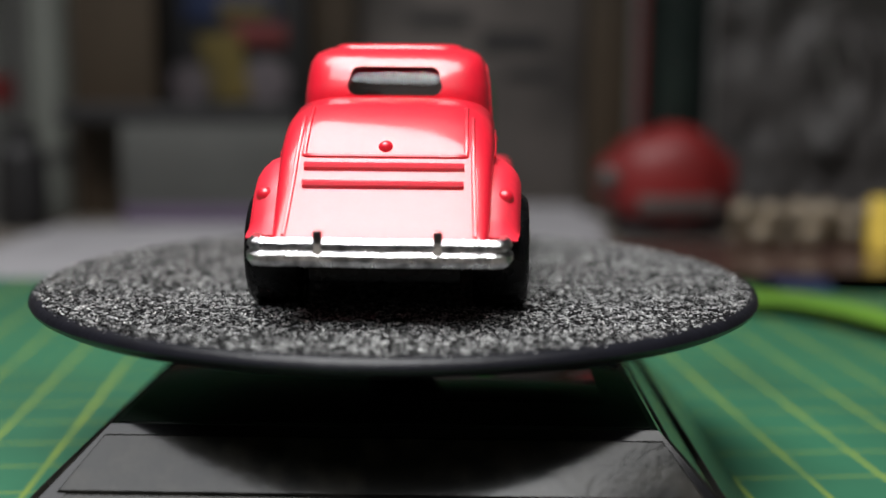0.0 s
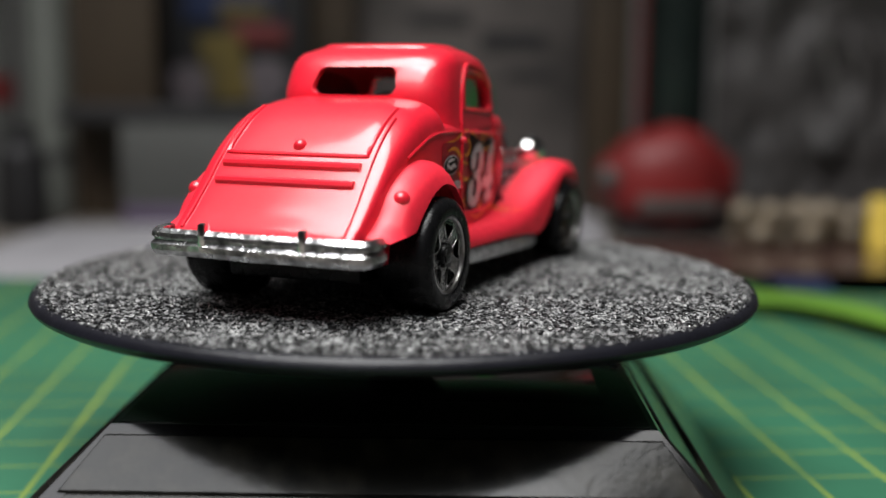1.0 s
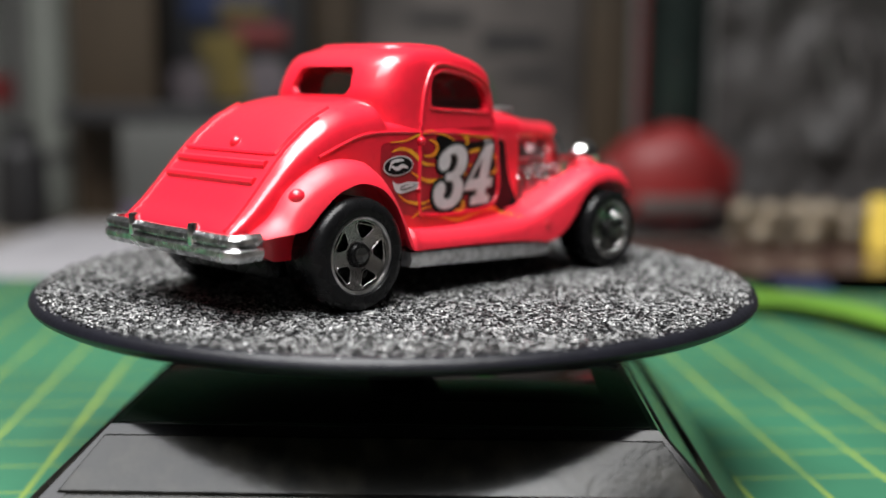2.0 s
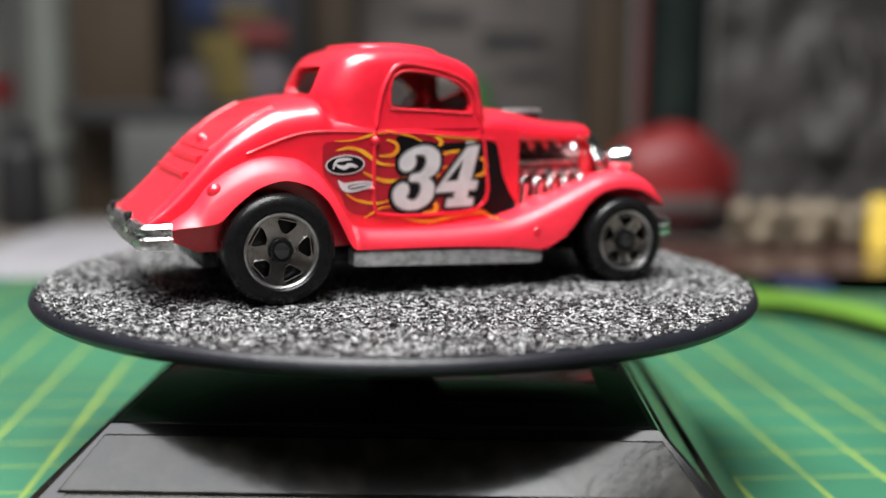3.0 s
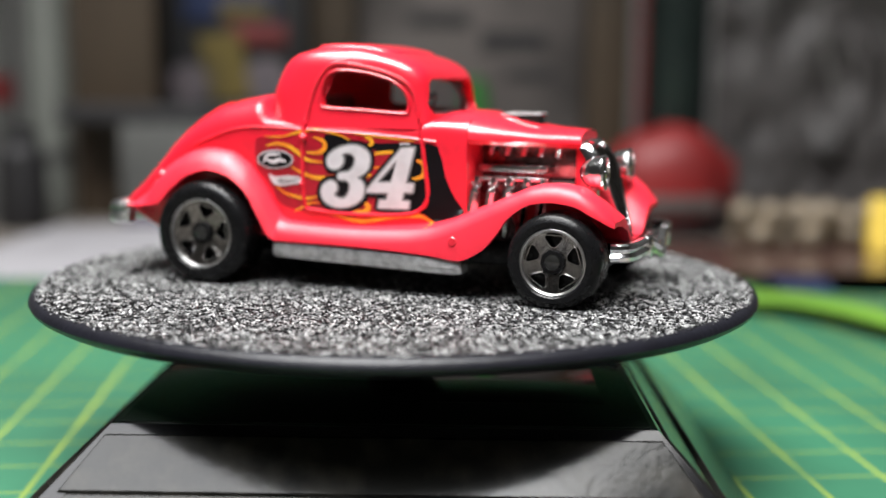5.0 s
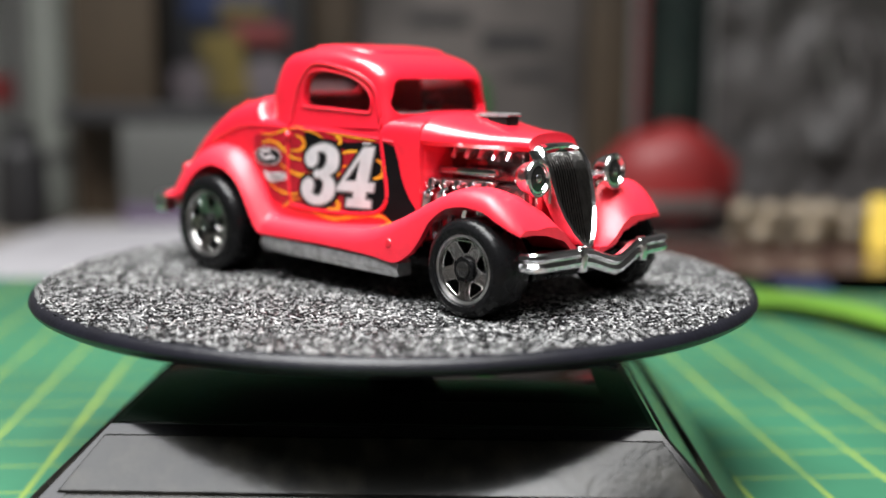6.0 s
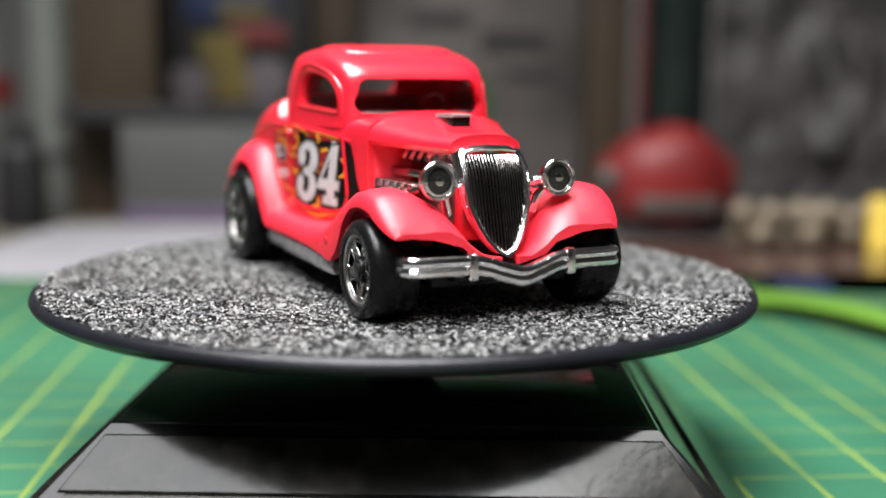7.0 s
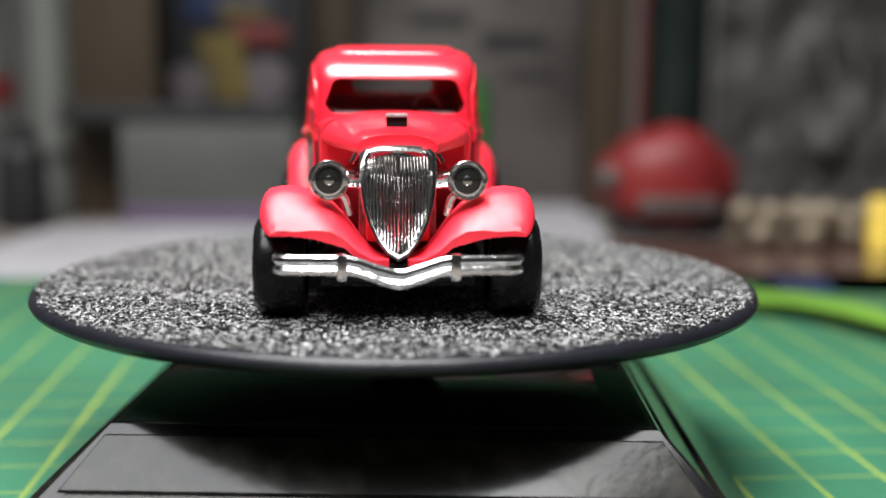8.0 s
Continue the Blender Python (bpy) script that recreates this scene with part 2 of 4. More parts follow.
def spline(points, steps=8, closed=False):
    """Catmull-Rom through points of any dimension."""
    p = [np.array(q, float) for q in points]
    n = len(p)
    out = []
    for i in range(n if closed else n - 1):
        a, b, c, d = (p[(i + k) % n] if closed else p[min(max(i + k, 0), n - 1)] for k in (-1, 0, 1, 2))
        for j in range(steps):
            u = j / steps
            out.append(0.5 * (2 * b + (c - a) * u + (2 * a - 5 * b + 4 * c - d) * u * u + (3 * b - a - 3 * c + d) * u ** 3))
    if not closed:
        out.append(p[-1])
    return out


def prism(outline, axis, lo, hi):
    """Extrudes a flat outline of two coordinates along an axis."""
    def put(a, b, c):
        return {"x": (c, a, b), "y": (a, c, b), "z": (a, b, c)}[axis]
    return loft([[put(a, b, lo) for a, b in outline], [put(a, b, hi) for a, b in outline]])


def join(*bms):
    out = bmesh.new()
    for bm in bms:
        me = bpy.data.meshes.new("join")
        bm.to_mesh(me)
        bm.free()
        out.from_mesh(me)
        bpy.data.meshes.remove(me)
    return out


def cut(bm, cutters):
    """The solid bm less the solids in cutters."""
    def solid(b):
        bmesh.ops.recalc_face_normals(b, faces=b.faces)
        me = bpy.data.meshes.new("solid")
        b.to_mesh(me)
        b.free()
        return new("solid", me)
    ob = solid(bm)
    tools = [solid(c) for c in cutters]
    for t in tools:
        mod = ob.modifiers.new("cut", "BOOLEAN")
        mod.operation, mod.solver, mod.object = "DIFFERENCE", "EXACT", t
    bpy.context.view_layer.update()
    dg = bpy.context.evaluated_depsgraph_get()
    me = bpy.data.meshes.new_from_object(ob.evaluated_get(dg))
    out = bmesh.new()
    out.from_mesh(me)
    for o in (ob, *tools):
        data = o.data
        bpy.data.objects.remove(o)
        bpy.data.meshes.remove(data)
    return out


# ---- the room, the desk and the mat ----
room = tagged(part("floor", box(-1700, 1700, -1700, 1700, -790, -750), DESK), "plain brown workroom floor", "floor", kind="structure")
# walls and ceiling are added to bounce light and give the chrome surroundings
for name, b in (("wall_north", (-1700, 1700, 1000, 1040, -750, 1650)), ("wall_south", (-1700, 1700, -1740, -1700, -750, 1650)),
                ("wall_west", (-1740, -1700, -1740, 1040, -750, 1650)), ("wall_east", (1700, 1740, -1740, 1040, -750, 1650))):
    tagged(part(name, box(*b), WALL), "plain workroom wall added for bounced light", "wall", kind="structure")
tagged(part("ceiling", box(-1740, 1740, -1740, 1040, 1650, 1690), WALL), "plain unseen workroom ceiling added for bounced light", "ceiling", kind="structure")
desk = tagged(part("desk", join(box(-900, 900, -450, 500, -30, -2.4, 2), box(-880, -840, -430, -390, -750, -30), box(840, 880, -430, -390, -750, -30),
                                box(-880, -840, 440, 480, -750, -30), box(840, 880, 440, 480, -750, -30)), DESK), "brown wooden work desk under the cutting mat", "desk")
cutting_mat = tagged(part("cutting_mat", box(-230, 230, -55, 150, -2.4, 0, 0.5), GREEN), "green vinyl cutting mat with yellow printed grid", "cutting mat")
cutting_mat.matrix_basis = pose(0, 0, 0, 0, 0, 2.3)


# ---- the turntable ----
def frustum(rows):
    bm = bmesh.new()
    rings = [[bm.verts.new((sx * w, sy * w, z)) for sx, sy in ((-1, -1), (1, -1), (1, 1), (-1, 1))] for w, z in rows]
    for a, b in zip(rings, rings[1:]):
        for i in range(4):
            bm.faces.new((a[i], a[(i + 1) % 4], b[(i + 1) % 4], b[i]))
    bm.faces.new(rings[0][::-1])
    bm.faces.new(rings[-1])
    return bm


SLOPE = [(42.4, 0), (42.4, 0.8), (29.2, 14.75), (28.55, 15.4)]     # half width and height of the housing


def side_plate(top, low, inset_top, inset_low, proud):
    """A bevelled plate lying on one sloping side between two heights."""
    def quad(out, shrink):
        pts = []
        for z, inset in ((top - shrink, inset_top + shrink), (low + shrink, inset_low + shrink)):
            w = 42.4 - (z - 0.8) * 13.2 / 13.95
            pts.append((w - inset, -w - 0.726 * out, z + 0.687 * out))
        (a, ya, za), (b, yb, zb) = pts
        return [(-a, ya, za), (a, ya, za), (b, yb, zb), (-b, yb, zb)]
    return loft([quad(-0.2, 0.0), quad(proud - 0.12, 0.0), quad(proud, 0.16)])


def build_stand():
    stand = tagged(new("display_stand"), "glossy black plastic stand with sloping sides", "turntable base")
    stand.matrix_basis = pose(0.18 * MM, -3.56 * MM, 0, 0, 0, -3.27)
    part("housing", frustum(SLOPE), BLACK, stand, smooth=20)
    part("top_panel", box(-27.9, 27.9, -27.9, 27.9, 15.3, 15.55, 0.12), SOLAR, stand, "dark glossy solar panel")
    # two thin greyer patches on the right half of the panel
    for x0, x1, y0, y1 in ((3.6, 24.0, -19.5, -4.0), (3.6, 24.0, -3.0, 12.5)):
        part("grey_patch", box(x0, x1, y0, y1, 15.5, 15.6, 0.03), PANEL_PATCH, stand, "greyish patch on the panel")
    for k in range(4):
        turn = at(0, 0, 0, 0, 0, 90 * k)
        part("side_panel", move(side_plate(14.5, 9.75, 0.55, 1.3, 0.22), turn), DUSTY, stand, "dusty bevelled black side panel", smooth=20)
        part("lower_panel", move(side_plate(9.55, 1.2, 2.6, 4.2, 0.7), turn), DUSTY, stand, "raised black lower panel", smooth=20)
    part("spindle", move(lathe([(0, 15.2), (5.2, 15.2), (5.2, 15.9), (4.1, 16.2), (4.1, 23.65), (0, 23.65)]), at(-0.38, 3.54, 0)), RIM, stand)
    return stand


def flock_fibres(count=66000):
    """Slivers of fibre strewn over the plate, each a four-sided splinter lying nearly flat."""
    rng = np.random.default_rng(11)
    r, a = 44.6 * np.sqrt(rng.random(count)), 2 * math.pi * rng.random(count)
    yaw, pitch = 2 * math.pi * rng.random(count), radians(24) * (rng.random(count) - 0.35)
    half, wide = rng.uniform(0.16, 0.42, count), rng.uniform(0.07, 0.13, count)
    base = np.stack((r * np.cos(a), r * np.sin(a), rng.uniform(0.0, 0.16, count) - 0.45 * np.maximum(0, r - 43.7) ** 2), 1)
    along = np.stack((np.cos(yaw) * np.cos(pitch), np.sin(yaw) * np.cos(pitch), np.sin(pitch)), 1) * half[:, None]
    across = np.stack((-np.sin(yaw), np.cos(yaw), np.zeros(count)), 1) * wide[:, None]
    up = np.stack((np.zeros(count), np.zeros(count), wide), 1)
    verts = np.stack((base - along + across, base - along - across, base + along + up, base + along - up), 1).reshape(-1, 3) * MM
    k = 4 * np.arange(count)[:, None]
    faces = np.stack([k + np.array(f) for f in ((0, 2, 1), (0, 1, 3), (0, 3, 2), (1, 2, 3))], 1).reshape(-1, 3)
    me = bpy.data.meshes.new("flock_fibres")
    me.from_pydata(verts.tolist(), [], faces.tolist())
    me.materials.append(FIBRE)
    return new("flock", me)


def build_plate():
    rim = [(0, -2.45), (36, -2.45), (42.6, -2.4), (44.3, -2.15), (45.2, -1.6), (45.45, -1.1), (45.3, -0.6), (44.9, -0.25), (44.3, -0.05), (43.4, -0.05), (43.2, -0.3), (0, -0.3)]
    plate = tagged(part("turning_plate", lathe(rim, 160), RIM), "round black turntable plate carrying the toy car", "turntable plate")
    part("flocked_top", lathe([(0, -0.25), (43.9, -0.25), (44.2, -0.04), (43.9, 0.0), (0, 0.0)], 160), FLOCK, plate, "speckled black and grey flocked top")
    fibres = flock_fibres()
    fibres.parent = plate
    tagged(fibres, "short black, grey and white flock fibres", kind="stuff")
    return plate


stand = build_stand()
plate = build_plate()

# ---- the toy car: x to its nose, y to its left, z up from the plate ----
car = tagged(new("toy_car"), "red die-cast hot rod coupe with flame decals and chrome", "toy car")


def power(c, n):
    return math.copysign(abs(c) ** (2 / n), c)


def mirror(bm):
    bm = move(bm, Matrix.Diagonal((1, -1, 1, 1)))
    bmesh.ops.reverse_faces(bm, faces=bm.faces)
    return bm


TOP_Z = [(-33.9, 8.9), (-33.6, 9.4), (-31.6, 11.3), (-29.6, 13.4), (-28.0, 15.15), (-26.3, 17.05), (-24.1, 19.1), (-20.9, 21.35), (-18.0, 22.6), (-14.0, 23.2), (-12.2, 20.7), (-6, 20.5), (6, 20.4), (8.5, 20.8), (12.6, 20.9)]
HALF_W = [(-33.9, 10.6), (-32, 11.0), (-26, 11.4), (-20, 11.7), (-14, 11.7), (-8, 11.45), (-2, 10.95), (3, 10.25), (6.3, 9.8), (9, 9.35), (12.6, 8.8)]
CORNER = [(-33.9, 8), (-28, 6.5), (-22, 4.8), (-15, 4.2), (-12, 6), (8, 6), (12.6, 4.5)]


def body_section(x):
    zt, w, n = smooth_at(TOP_Z, x), smooth_at(HALF_W, x), smooth_at(CORNER, x)
    zb = 6.0 if x > -28 else 6.0 + (-28 - x) * 0.45
    zm = max(zb + 0.3, zt - smooth_at([(-33.9, 1.0), (-30, 3.5), (-24, 5.0), (-18, 6.0), (-14, 6.2), (-12, 3.0), (12.6, 3.5)], x))
    pts = [(x, -w * 0.97, zb)]
    for i in range(29):
        a = math.pi * i / 28
        pts.append((x, -w * power(math.cos(a), n), zm + (zt - zm) * power(math.sin(a), n)))
    pts.append((x, w * 0.97, zb))
    return pts


def build_body():
    xs = sorted(set([-33.9 + 46.5 * i / 80 for i in range(81)] + [-33.75, -33.6, -13.6, -13.2, -12.8, -12.4]))
    return loft([body_section(x) for x in xs])


REAR_X = [(19.4, -13.4), (23.3, -13.45), (24.3, -13.1), (26.2, -12.15), (27.5, -11.1), (28.2, -10.0), (28.7, -8.7), (29.0, -7.9), (29.2, -6.0)]
FRONT_X = [(19.4, 8.6), (21.5, 8.2), (22.4, 7.95), (25.3, 7.4), (26.6, 6.55), (27.4, 5.4), (28.2, 3.4), (28.7, 1.4), (29.0, -0.2), (29.2, -2.0)]
WIDE_R = [(19.4, 11.1), (21, 10.9), (25, 10.6), (27.0, 10.3), (27.8, 9.9), (28.4, 9.3), (28.8, 8.3), (29.0, 7.3), (29.2, 5.5)]
WIDE_F = [(19.4, 9.4), (21, 9.25), (25, 9.1), (27.0, 9.0), (27.8, 8.8), (28.4, 8.4), (28.8, 7.8), (29.0, 7.0), (29.2, 5.3)]


def cabin_ring(z, inset=0.0):
    xr, xf = smooth_at(REAR_X, z) + inset, smooth_at(FRONT_X, z) - inset
    wr, wf = smooth_at(WIDE_R, z) + 0.5 - inset, smooth_at(WIDE_F, z) + 0.45 - inset
    rear = 4.6 if z < 28.3 else 3.6
    front = 9.0 - 5.4 * min(1, max(0, (z - 25.6) / 2.7))      # square front corners that round off towards the roof
    pts = []
    for i in range(96):
        a = 2 * math.pi * i / 96
        n = front if math.cos(a) > 0 else rear
        x = (xr + xf) / 2 + (xf - xr) / 2 * power(math.cos(a), n)
        w = wr + (wf - wr) * min(1, max(0, (x + 10) / 17))
        pts.append((x, w * power(math.sin(a), n), z))
    return pts


SIDE_WINDOW = spline([(-5.0, 22.3), (-5.1, 23.5), (-4.75, 25.0), (-4.0, 25.75), (-2.6, 26.05), (0.4, 25.75), (3.1, 25.05), (4.75, 23.95), (5.4, 22.7), (5.3, 21.7), (4.6, 21.45), (0.4, 21.7), (-4.3, 21.95)], 5, True)
SIDE_WINDOW = [(float(a), float(b)) for a, b in SIDE_WINDOW]


def rounded(half, lo, hi, r, top=None, steps=6):
    """An outline symmetrical in y with rounded corners; top is the half width at hi."""
    top = half if top is None else top
    out = []
    for sy, z, sz in ((1, lo, 1), (1, hi, -1), (-1, hi, -1), (-1, lo, 1)):
        w = half if z == lo else top
        cy, cz = sy * (w - r), z + sz * r
        a0 = {(1, 1): -90, (1, -1): 0, (-1, -1): 90, (-1, 1): 180}[(sy, sz)]
        for i in range(steps + 1):
            a = radians(a0 + 90 * i / steps)
            out.append((cy + r * math.cos(a), cz + r * math.sin(a)))
    return out


WINDSCREEN = rounded(8.4, 21.1, 25.25, 1.35, 7.8)
REAR_WINDOW = rounded(5.5, 23.35, 26.65, 1.1, 5.2)


def build_cabin():
    zs = [19.4, 20.5, 21.5, 22.5, 23.5, 24.5, 25.3, 26, 26.6, 27.1, 27.5, 27.9, 28.2, 28.45, 28.65, 28.85, 29.0, 29.12, 29.2]
    shell = loft([cabin_ring(z) for z in zs])
    hollow = loft([cabin_ring(z, 0.9) for z in (19.0, 20, 21.5, 23, 24.5, 26, 27, 27.6, 28.0)])
    return cut(shell, [hollow, prism(SIDE_WINDOW, "y", -16, 16), prism(WINDSCREEN, "x", 1.5, 16), prism(REAR_WINDOW, "x", -20, -8)])


HOOD_Z = [(8.4, 21.3), (10, 21.55), (12, 21.5), (14.3, 21.05), (18, 20.25), (21, 19.75), (25.2, 19.4), (26.0, 19.1)]
HOOD_W = [(8.4, 9.3), (12, 8.8), (18, 6.9), (24, 4.7), (26.0, 4.0)]


def build_hood():
    secs = []
    for i in range(31):
        x = 8.4 + 16.7 * i / 30
        zt, w = smooth_at(HOOD_Z, x), smooth_at(HOOD_W, x)
        zb = 17.9 - (x - 8.4) * 0.035
        zm = zb + 0.55
        pts = [(x, -w + 0.5, zb)]
        for k in range(21):
            a = math.pi * k / 20
            pts.append((x, -w * power(math.cos(a), 2.5), zm + (zt - zm) * power(math.sin(a), 2.5)))
        pts.append((x, w - 0.5, zb))
        secs.append(pts)
    return loft(secs)


FENDER_T = [(-31.3, 9.35), (-30.66, 9.75), (-28.9, 11.0), (-26.85, 13.5), (-24.3, 15.3), (-21.7, 16.4), (-19.8, 16.65), (-17.2, 16.35), (-14.6, 14.8), (-12.7, 12.4), (-11.1, 9.8), (-10.3, 8.5), (-8.8, 8.0), (-0.2, 7.7), (6.4, 7.95), (9.7, 8.45), (13, 9.6), (16.3, 11.1), (19.6, 12.65), (22.2, 13.65), (24.55, 13.95), (26.9, 13.65), (28.9, 12.5), (30.4, 11.0), (31.2, 9.9)]
FENDER_B = [(-31.3, 9.0), (-30.3, 9.15), (-26.6, 9.5), (-24.25, 11.55), (-21.6, 13.4), (-19, 14.05), (-16.45, 13.5), (-13.9, 11.5), (-12.3, 8.65), (-11, 6.3), (-10.2, 5.75), (-0.2, 5.6), (9.7, 5.1), (13.3, 4.75), (16, 5.9), (17.9, 7.8), (19.5, 10.0), (22.1, 11.65), (24.4, 11.95), (26.8, 11.65), (28.8, 10.7), (31.2, 9.3)]
FENDER_Y = [(-31.3, 14.0), (-28, 14.35), (-20, 14.6), (-13, 14.3), (-9, 13.7), (8, 13.7), (14, 14.0), (20, 14.4), (28, 14.4), (30.4, 13.8), (31.2, 13.2)]


def fender_section(x):
    zt, zb, yo = smooth_at(FENDER_T, x), smooth_at(FENDER_B, x), smooth_at(FENDER_Y, x)
    zb = min(zb, zt - 0.35)
    f = min(1, max(0, (x - 15) / 8))                # how far the front apron has formed
    f = f * f * (3 - 2 * f)
    h = min(1.0, (zt - zb) / 2.2)
    rear = 1 if x < -10.3 else 0
    apron = [(1.0, -7.2), (2.5, -6.6), (4.2, -4.9), (5.6, -3.0), (7.0, -1.6), (8.8, -0.65), (10.4, -0.1)]
    flat = [(8.0, 0.3), (8.3, 0.25), (8.8, 0.2), (9.3, 0.18), (9.9, 0.12), (10.6, 0.06), (11.3, 0.0)]
    top = []
    for (ya, za), (yf, zf) in zip(apron, flat):
        z = zt + f * za + (1 - f) * zf
        if f > 0.3:                                  # towards the centre line the apron keeps its height
            k = 1 - (ya - 1) / 9.4
            z = z * (1 - k * f) + (13.7 + za + 0.08 * (x - 26)) * k * f
        top.append((ya * f + yf * (1 - f), z))
    crown = [(11.6 if not rear else 12.0, 0.0), (12.6, -0.12 * h), (yo - 0.75, -0.38 * h), (yo - 0.25, -0.95 * h), (yo, -1.7 * h)]
    if rear:
        crown = [(11.5, 0.0), (12.2, -0.12 * h), (yo - 1.5, -0.5 * h), (yo - 0.75, -1.2 * h), (yo - 0.3, -1.85 * h)]
    pts = [(x, -y, z) for y, z in top] + [(x, -y, zt + z) for y, z in crown] + [(x, -yo, zb), (x, -yo + 0.8, zb)]
    under = max(zb + 0.02, zt - 1.5)
    pts += [(x, -yo + 1.3, under), (x, -11.0, under)]
    pts += [(x, -top[k][0], min(top[k][1] - 0.9, under)) for k in (5, 3, 2, 0)]
    return pts


def build_fender():
    xs = [-31.3, -31.1, -30.8] + [-30.4 + 0.4 * i for i in range(153)] + [30.8, 31.1, 31.2]
    return loft([fender_section(x) for x in xs])


def wheel(parent, x, side, radius, rim, width, y_out):
    """A black wheel drum with its tyre, a five-hole chrome face, a bright ring and a hub cap."""
    m = at(x, side * y_out, radius, 0, 0, 0) @ Matrix.Rotation(-side * math.pi / 2, 4, "X") @ at(0, 0, 0, 0, 0, 17 if x > 0 else 5)
    drum = part("wheel", move(lathe([(0, -1.6), (rim, -1.6), (rim, -width + 0.4), (0, -width + 0.4)], 32), m), TYRE, parent, "black wheel")
    R = radius
    part("tyre", move(lathe([(rim, -1.2), (rim, -0.25), (rim + 0.2, -0.05), (rim + 0.7, 0.0), (R - 1.1, -0.02), (R - 0.5, -0.2), (R - 0.12, -0.65), (R, -1.2),
                             (R, -width + 0.8), (R - 0.4, -width + 0.1), (rim, -width), (rim, -1.2)], 64), m), TYRE, drum, "black plastic tyre")
    part("rim_ring", move(lathe([(rim - 0.34, -0.75), (rim - 0.30, -0.3), (rim - 0.12, -0.18), (rim + 0.02, -0.25), (rim + 0.02, -0.75), (rim - 0.34, -0.75)], 64), m), RING, drum, "grey metal rim ring")
    # face with five rounded triangular holes
    bm = bmesh.new()
    r_in, r_out = 0.40 * rim, 0.87 * rim
    radii = [0.16 * rim, 0.32 * rim] + [r_in + (r_out - r_in) * i / 8 for i in range(9)] + [rim - 0.2]
    grid = []
    for s in range(5):
        for u in range(-6, 6):
            col = []
            for r in radii:
                if abs(u) <= 3:
                    t = min(1, max(0, (r - r_in) / (r_out - r_in)))
                    hole = radians(12 + 14 * t) * (max(0.0, 1 - abs(2 * t - 1) ** 3.2) ** 0.5 if r_in < r < r_out else 0.62)
                    a = hole * u / 3
                else:
                    e = 1 if u > 0 else -1
                    t = min(1, max(0, (r - r_in) / (r_out - r_in)))
                    hole = radians(12 + 14 * t) * (max(0.0, 1 - abs(2 * t - 1) ** 3.2) ** 0.5 if r_in < r < r_out else 0.62)
                    k = (abs(u) - 3) / 3
                    a = e * (hole * (1 - k) + radians(36) * k)
                a += radians(72 * s)
                col.append(bm.verts.new((r * math.cos(a), r * math.sin(a), -0.55 - 0.35 * (1 - r / rim))))
            grid.append((u, col))
    for i, (u, col) in enumerate(grid):
        nxt = grid[(i + 1) % len(grid)][1]
        for k in range(len(radii) - 1):
            if -3 <= u < 3 and 2 <= k < 10:
                continue
            bm.faces.new((col[k], nxt[k], nxt[k + 1], col[k + 1]))
    bmesh.ops.solidify(bm, geom=bm.faces[:], thickness=0.5)
    part("rim", move(bm, m), DARK_CHROME, drum, "five-hole chrome wheel face")
    for k in range(5):
        lip = []
        for e in (1, -1):
            for i in range(1, 12):
                t = i / 12 if e > 0 else 1 - i / 12
                r = r_in + (r_out - r_in) * t
                a = radians(72 * k) + e * radians(12 + 14 * t) * max(0.0, 1 - abs(2 * t - 1) ** 3.2) ** 0.5
                lip.append((r * math.cos(a), r * math.sin(a), -0.5 - 0.35 * (1 - r / rim)))
        part("hole_lip", move(tube(lip, 0.075, 6, True), m), DARK_CHROME, drum)
    part("hub_cap", move(lathe([(0, -0.05), (0.6, -0.08), (0.85, -0.2), (0.9, -0.45), (0.9, -1.0)], 24), m), LENS, drum, "small dark hub cap")
    part("hub_collar", move(lathe([(0.85, -0.9), (0.95, -0.35), (1.3, -0.35), (1.4, -0.5), (1.4, -1.0)], 24), m), TYRE, drum)
    return drum


def sweep(path, profile):
    """Carries a profile of (forward, up) along a path across the car."""
    secs = []
    for i, p in enumerate(path):
        a, b = Vector(path[max(i - 1, 0)]), Vector(path[min(i + 1, len(path) - 1)])
        t = (b - a).normalized()
        fwd = Vector((t.y, -t.x, 0)).normalized()
        if path[len(path) // 2][0] < 0:
            fwd = -fwd
        secs.append([Vector(p) + fwd * f + Vector((0, 0, u)) for f, u in profile])
    return loft(secs)


body = part("body", build_body(), RED, car)
cabin = part("cabin", build_cabin(), RED, car)
hood = part("hood", build_hood(), RED, car)
fender_r = part("fender", build_fender(), RED_PLASTIC, car, "satin red plastic fender and running board")
fender_l = part("fender", mirror(build_fender()), RED_PLASTIC, car, "satin red plastic fender and running board")
part("floor_pan", join(box(-27, 29, -8.2, 8.2, 3.6, 6.6, 0.4), box(18, 30.5, -6.5, 6.5, 4.4, 6.4, 0.4)), TYRE, car, "black floor pan")
part("rear_valance", box(-32.5, -25.8, -10.8, 10.8, 7.0, 9.1, 0.3), PIPE, car, "grey metal rear valance")
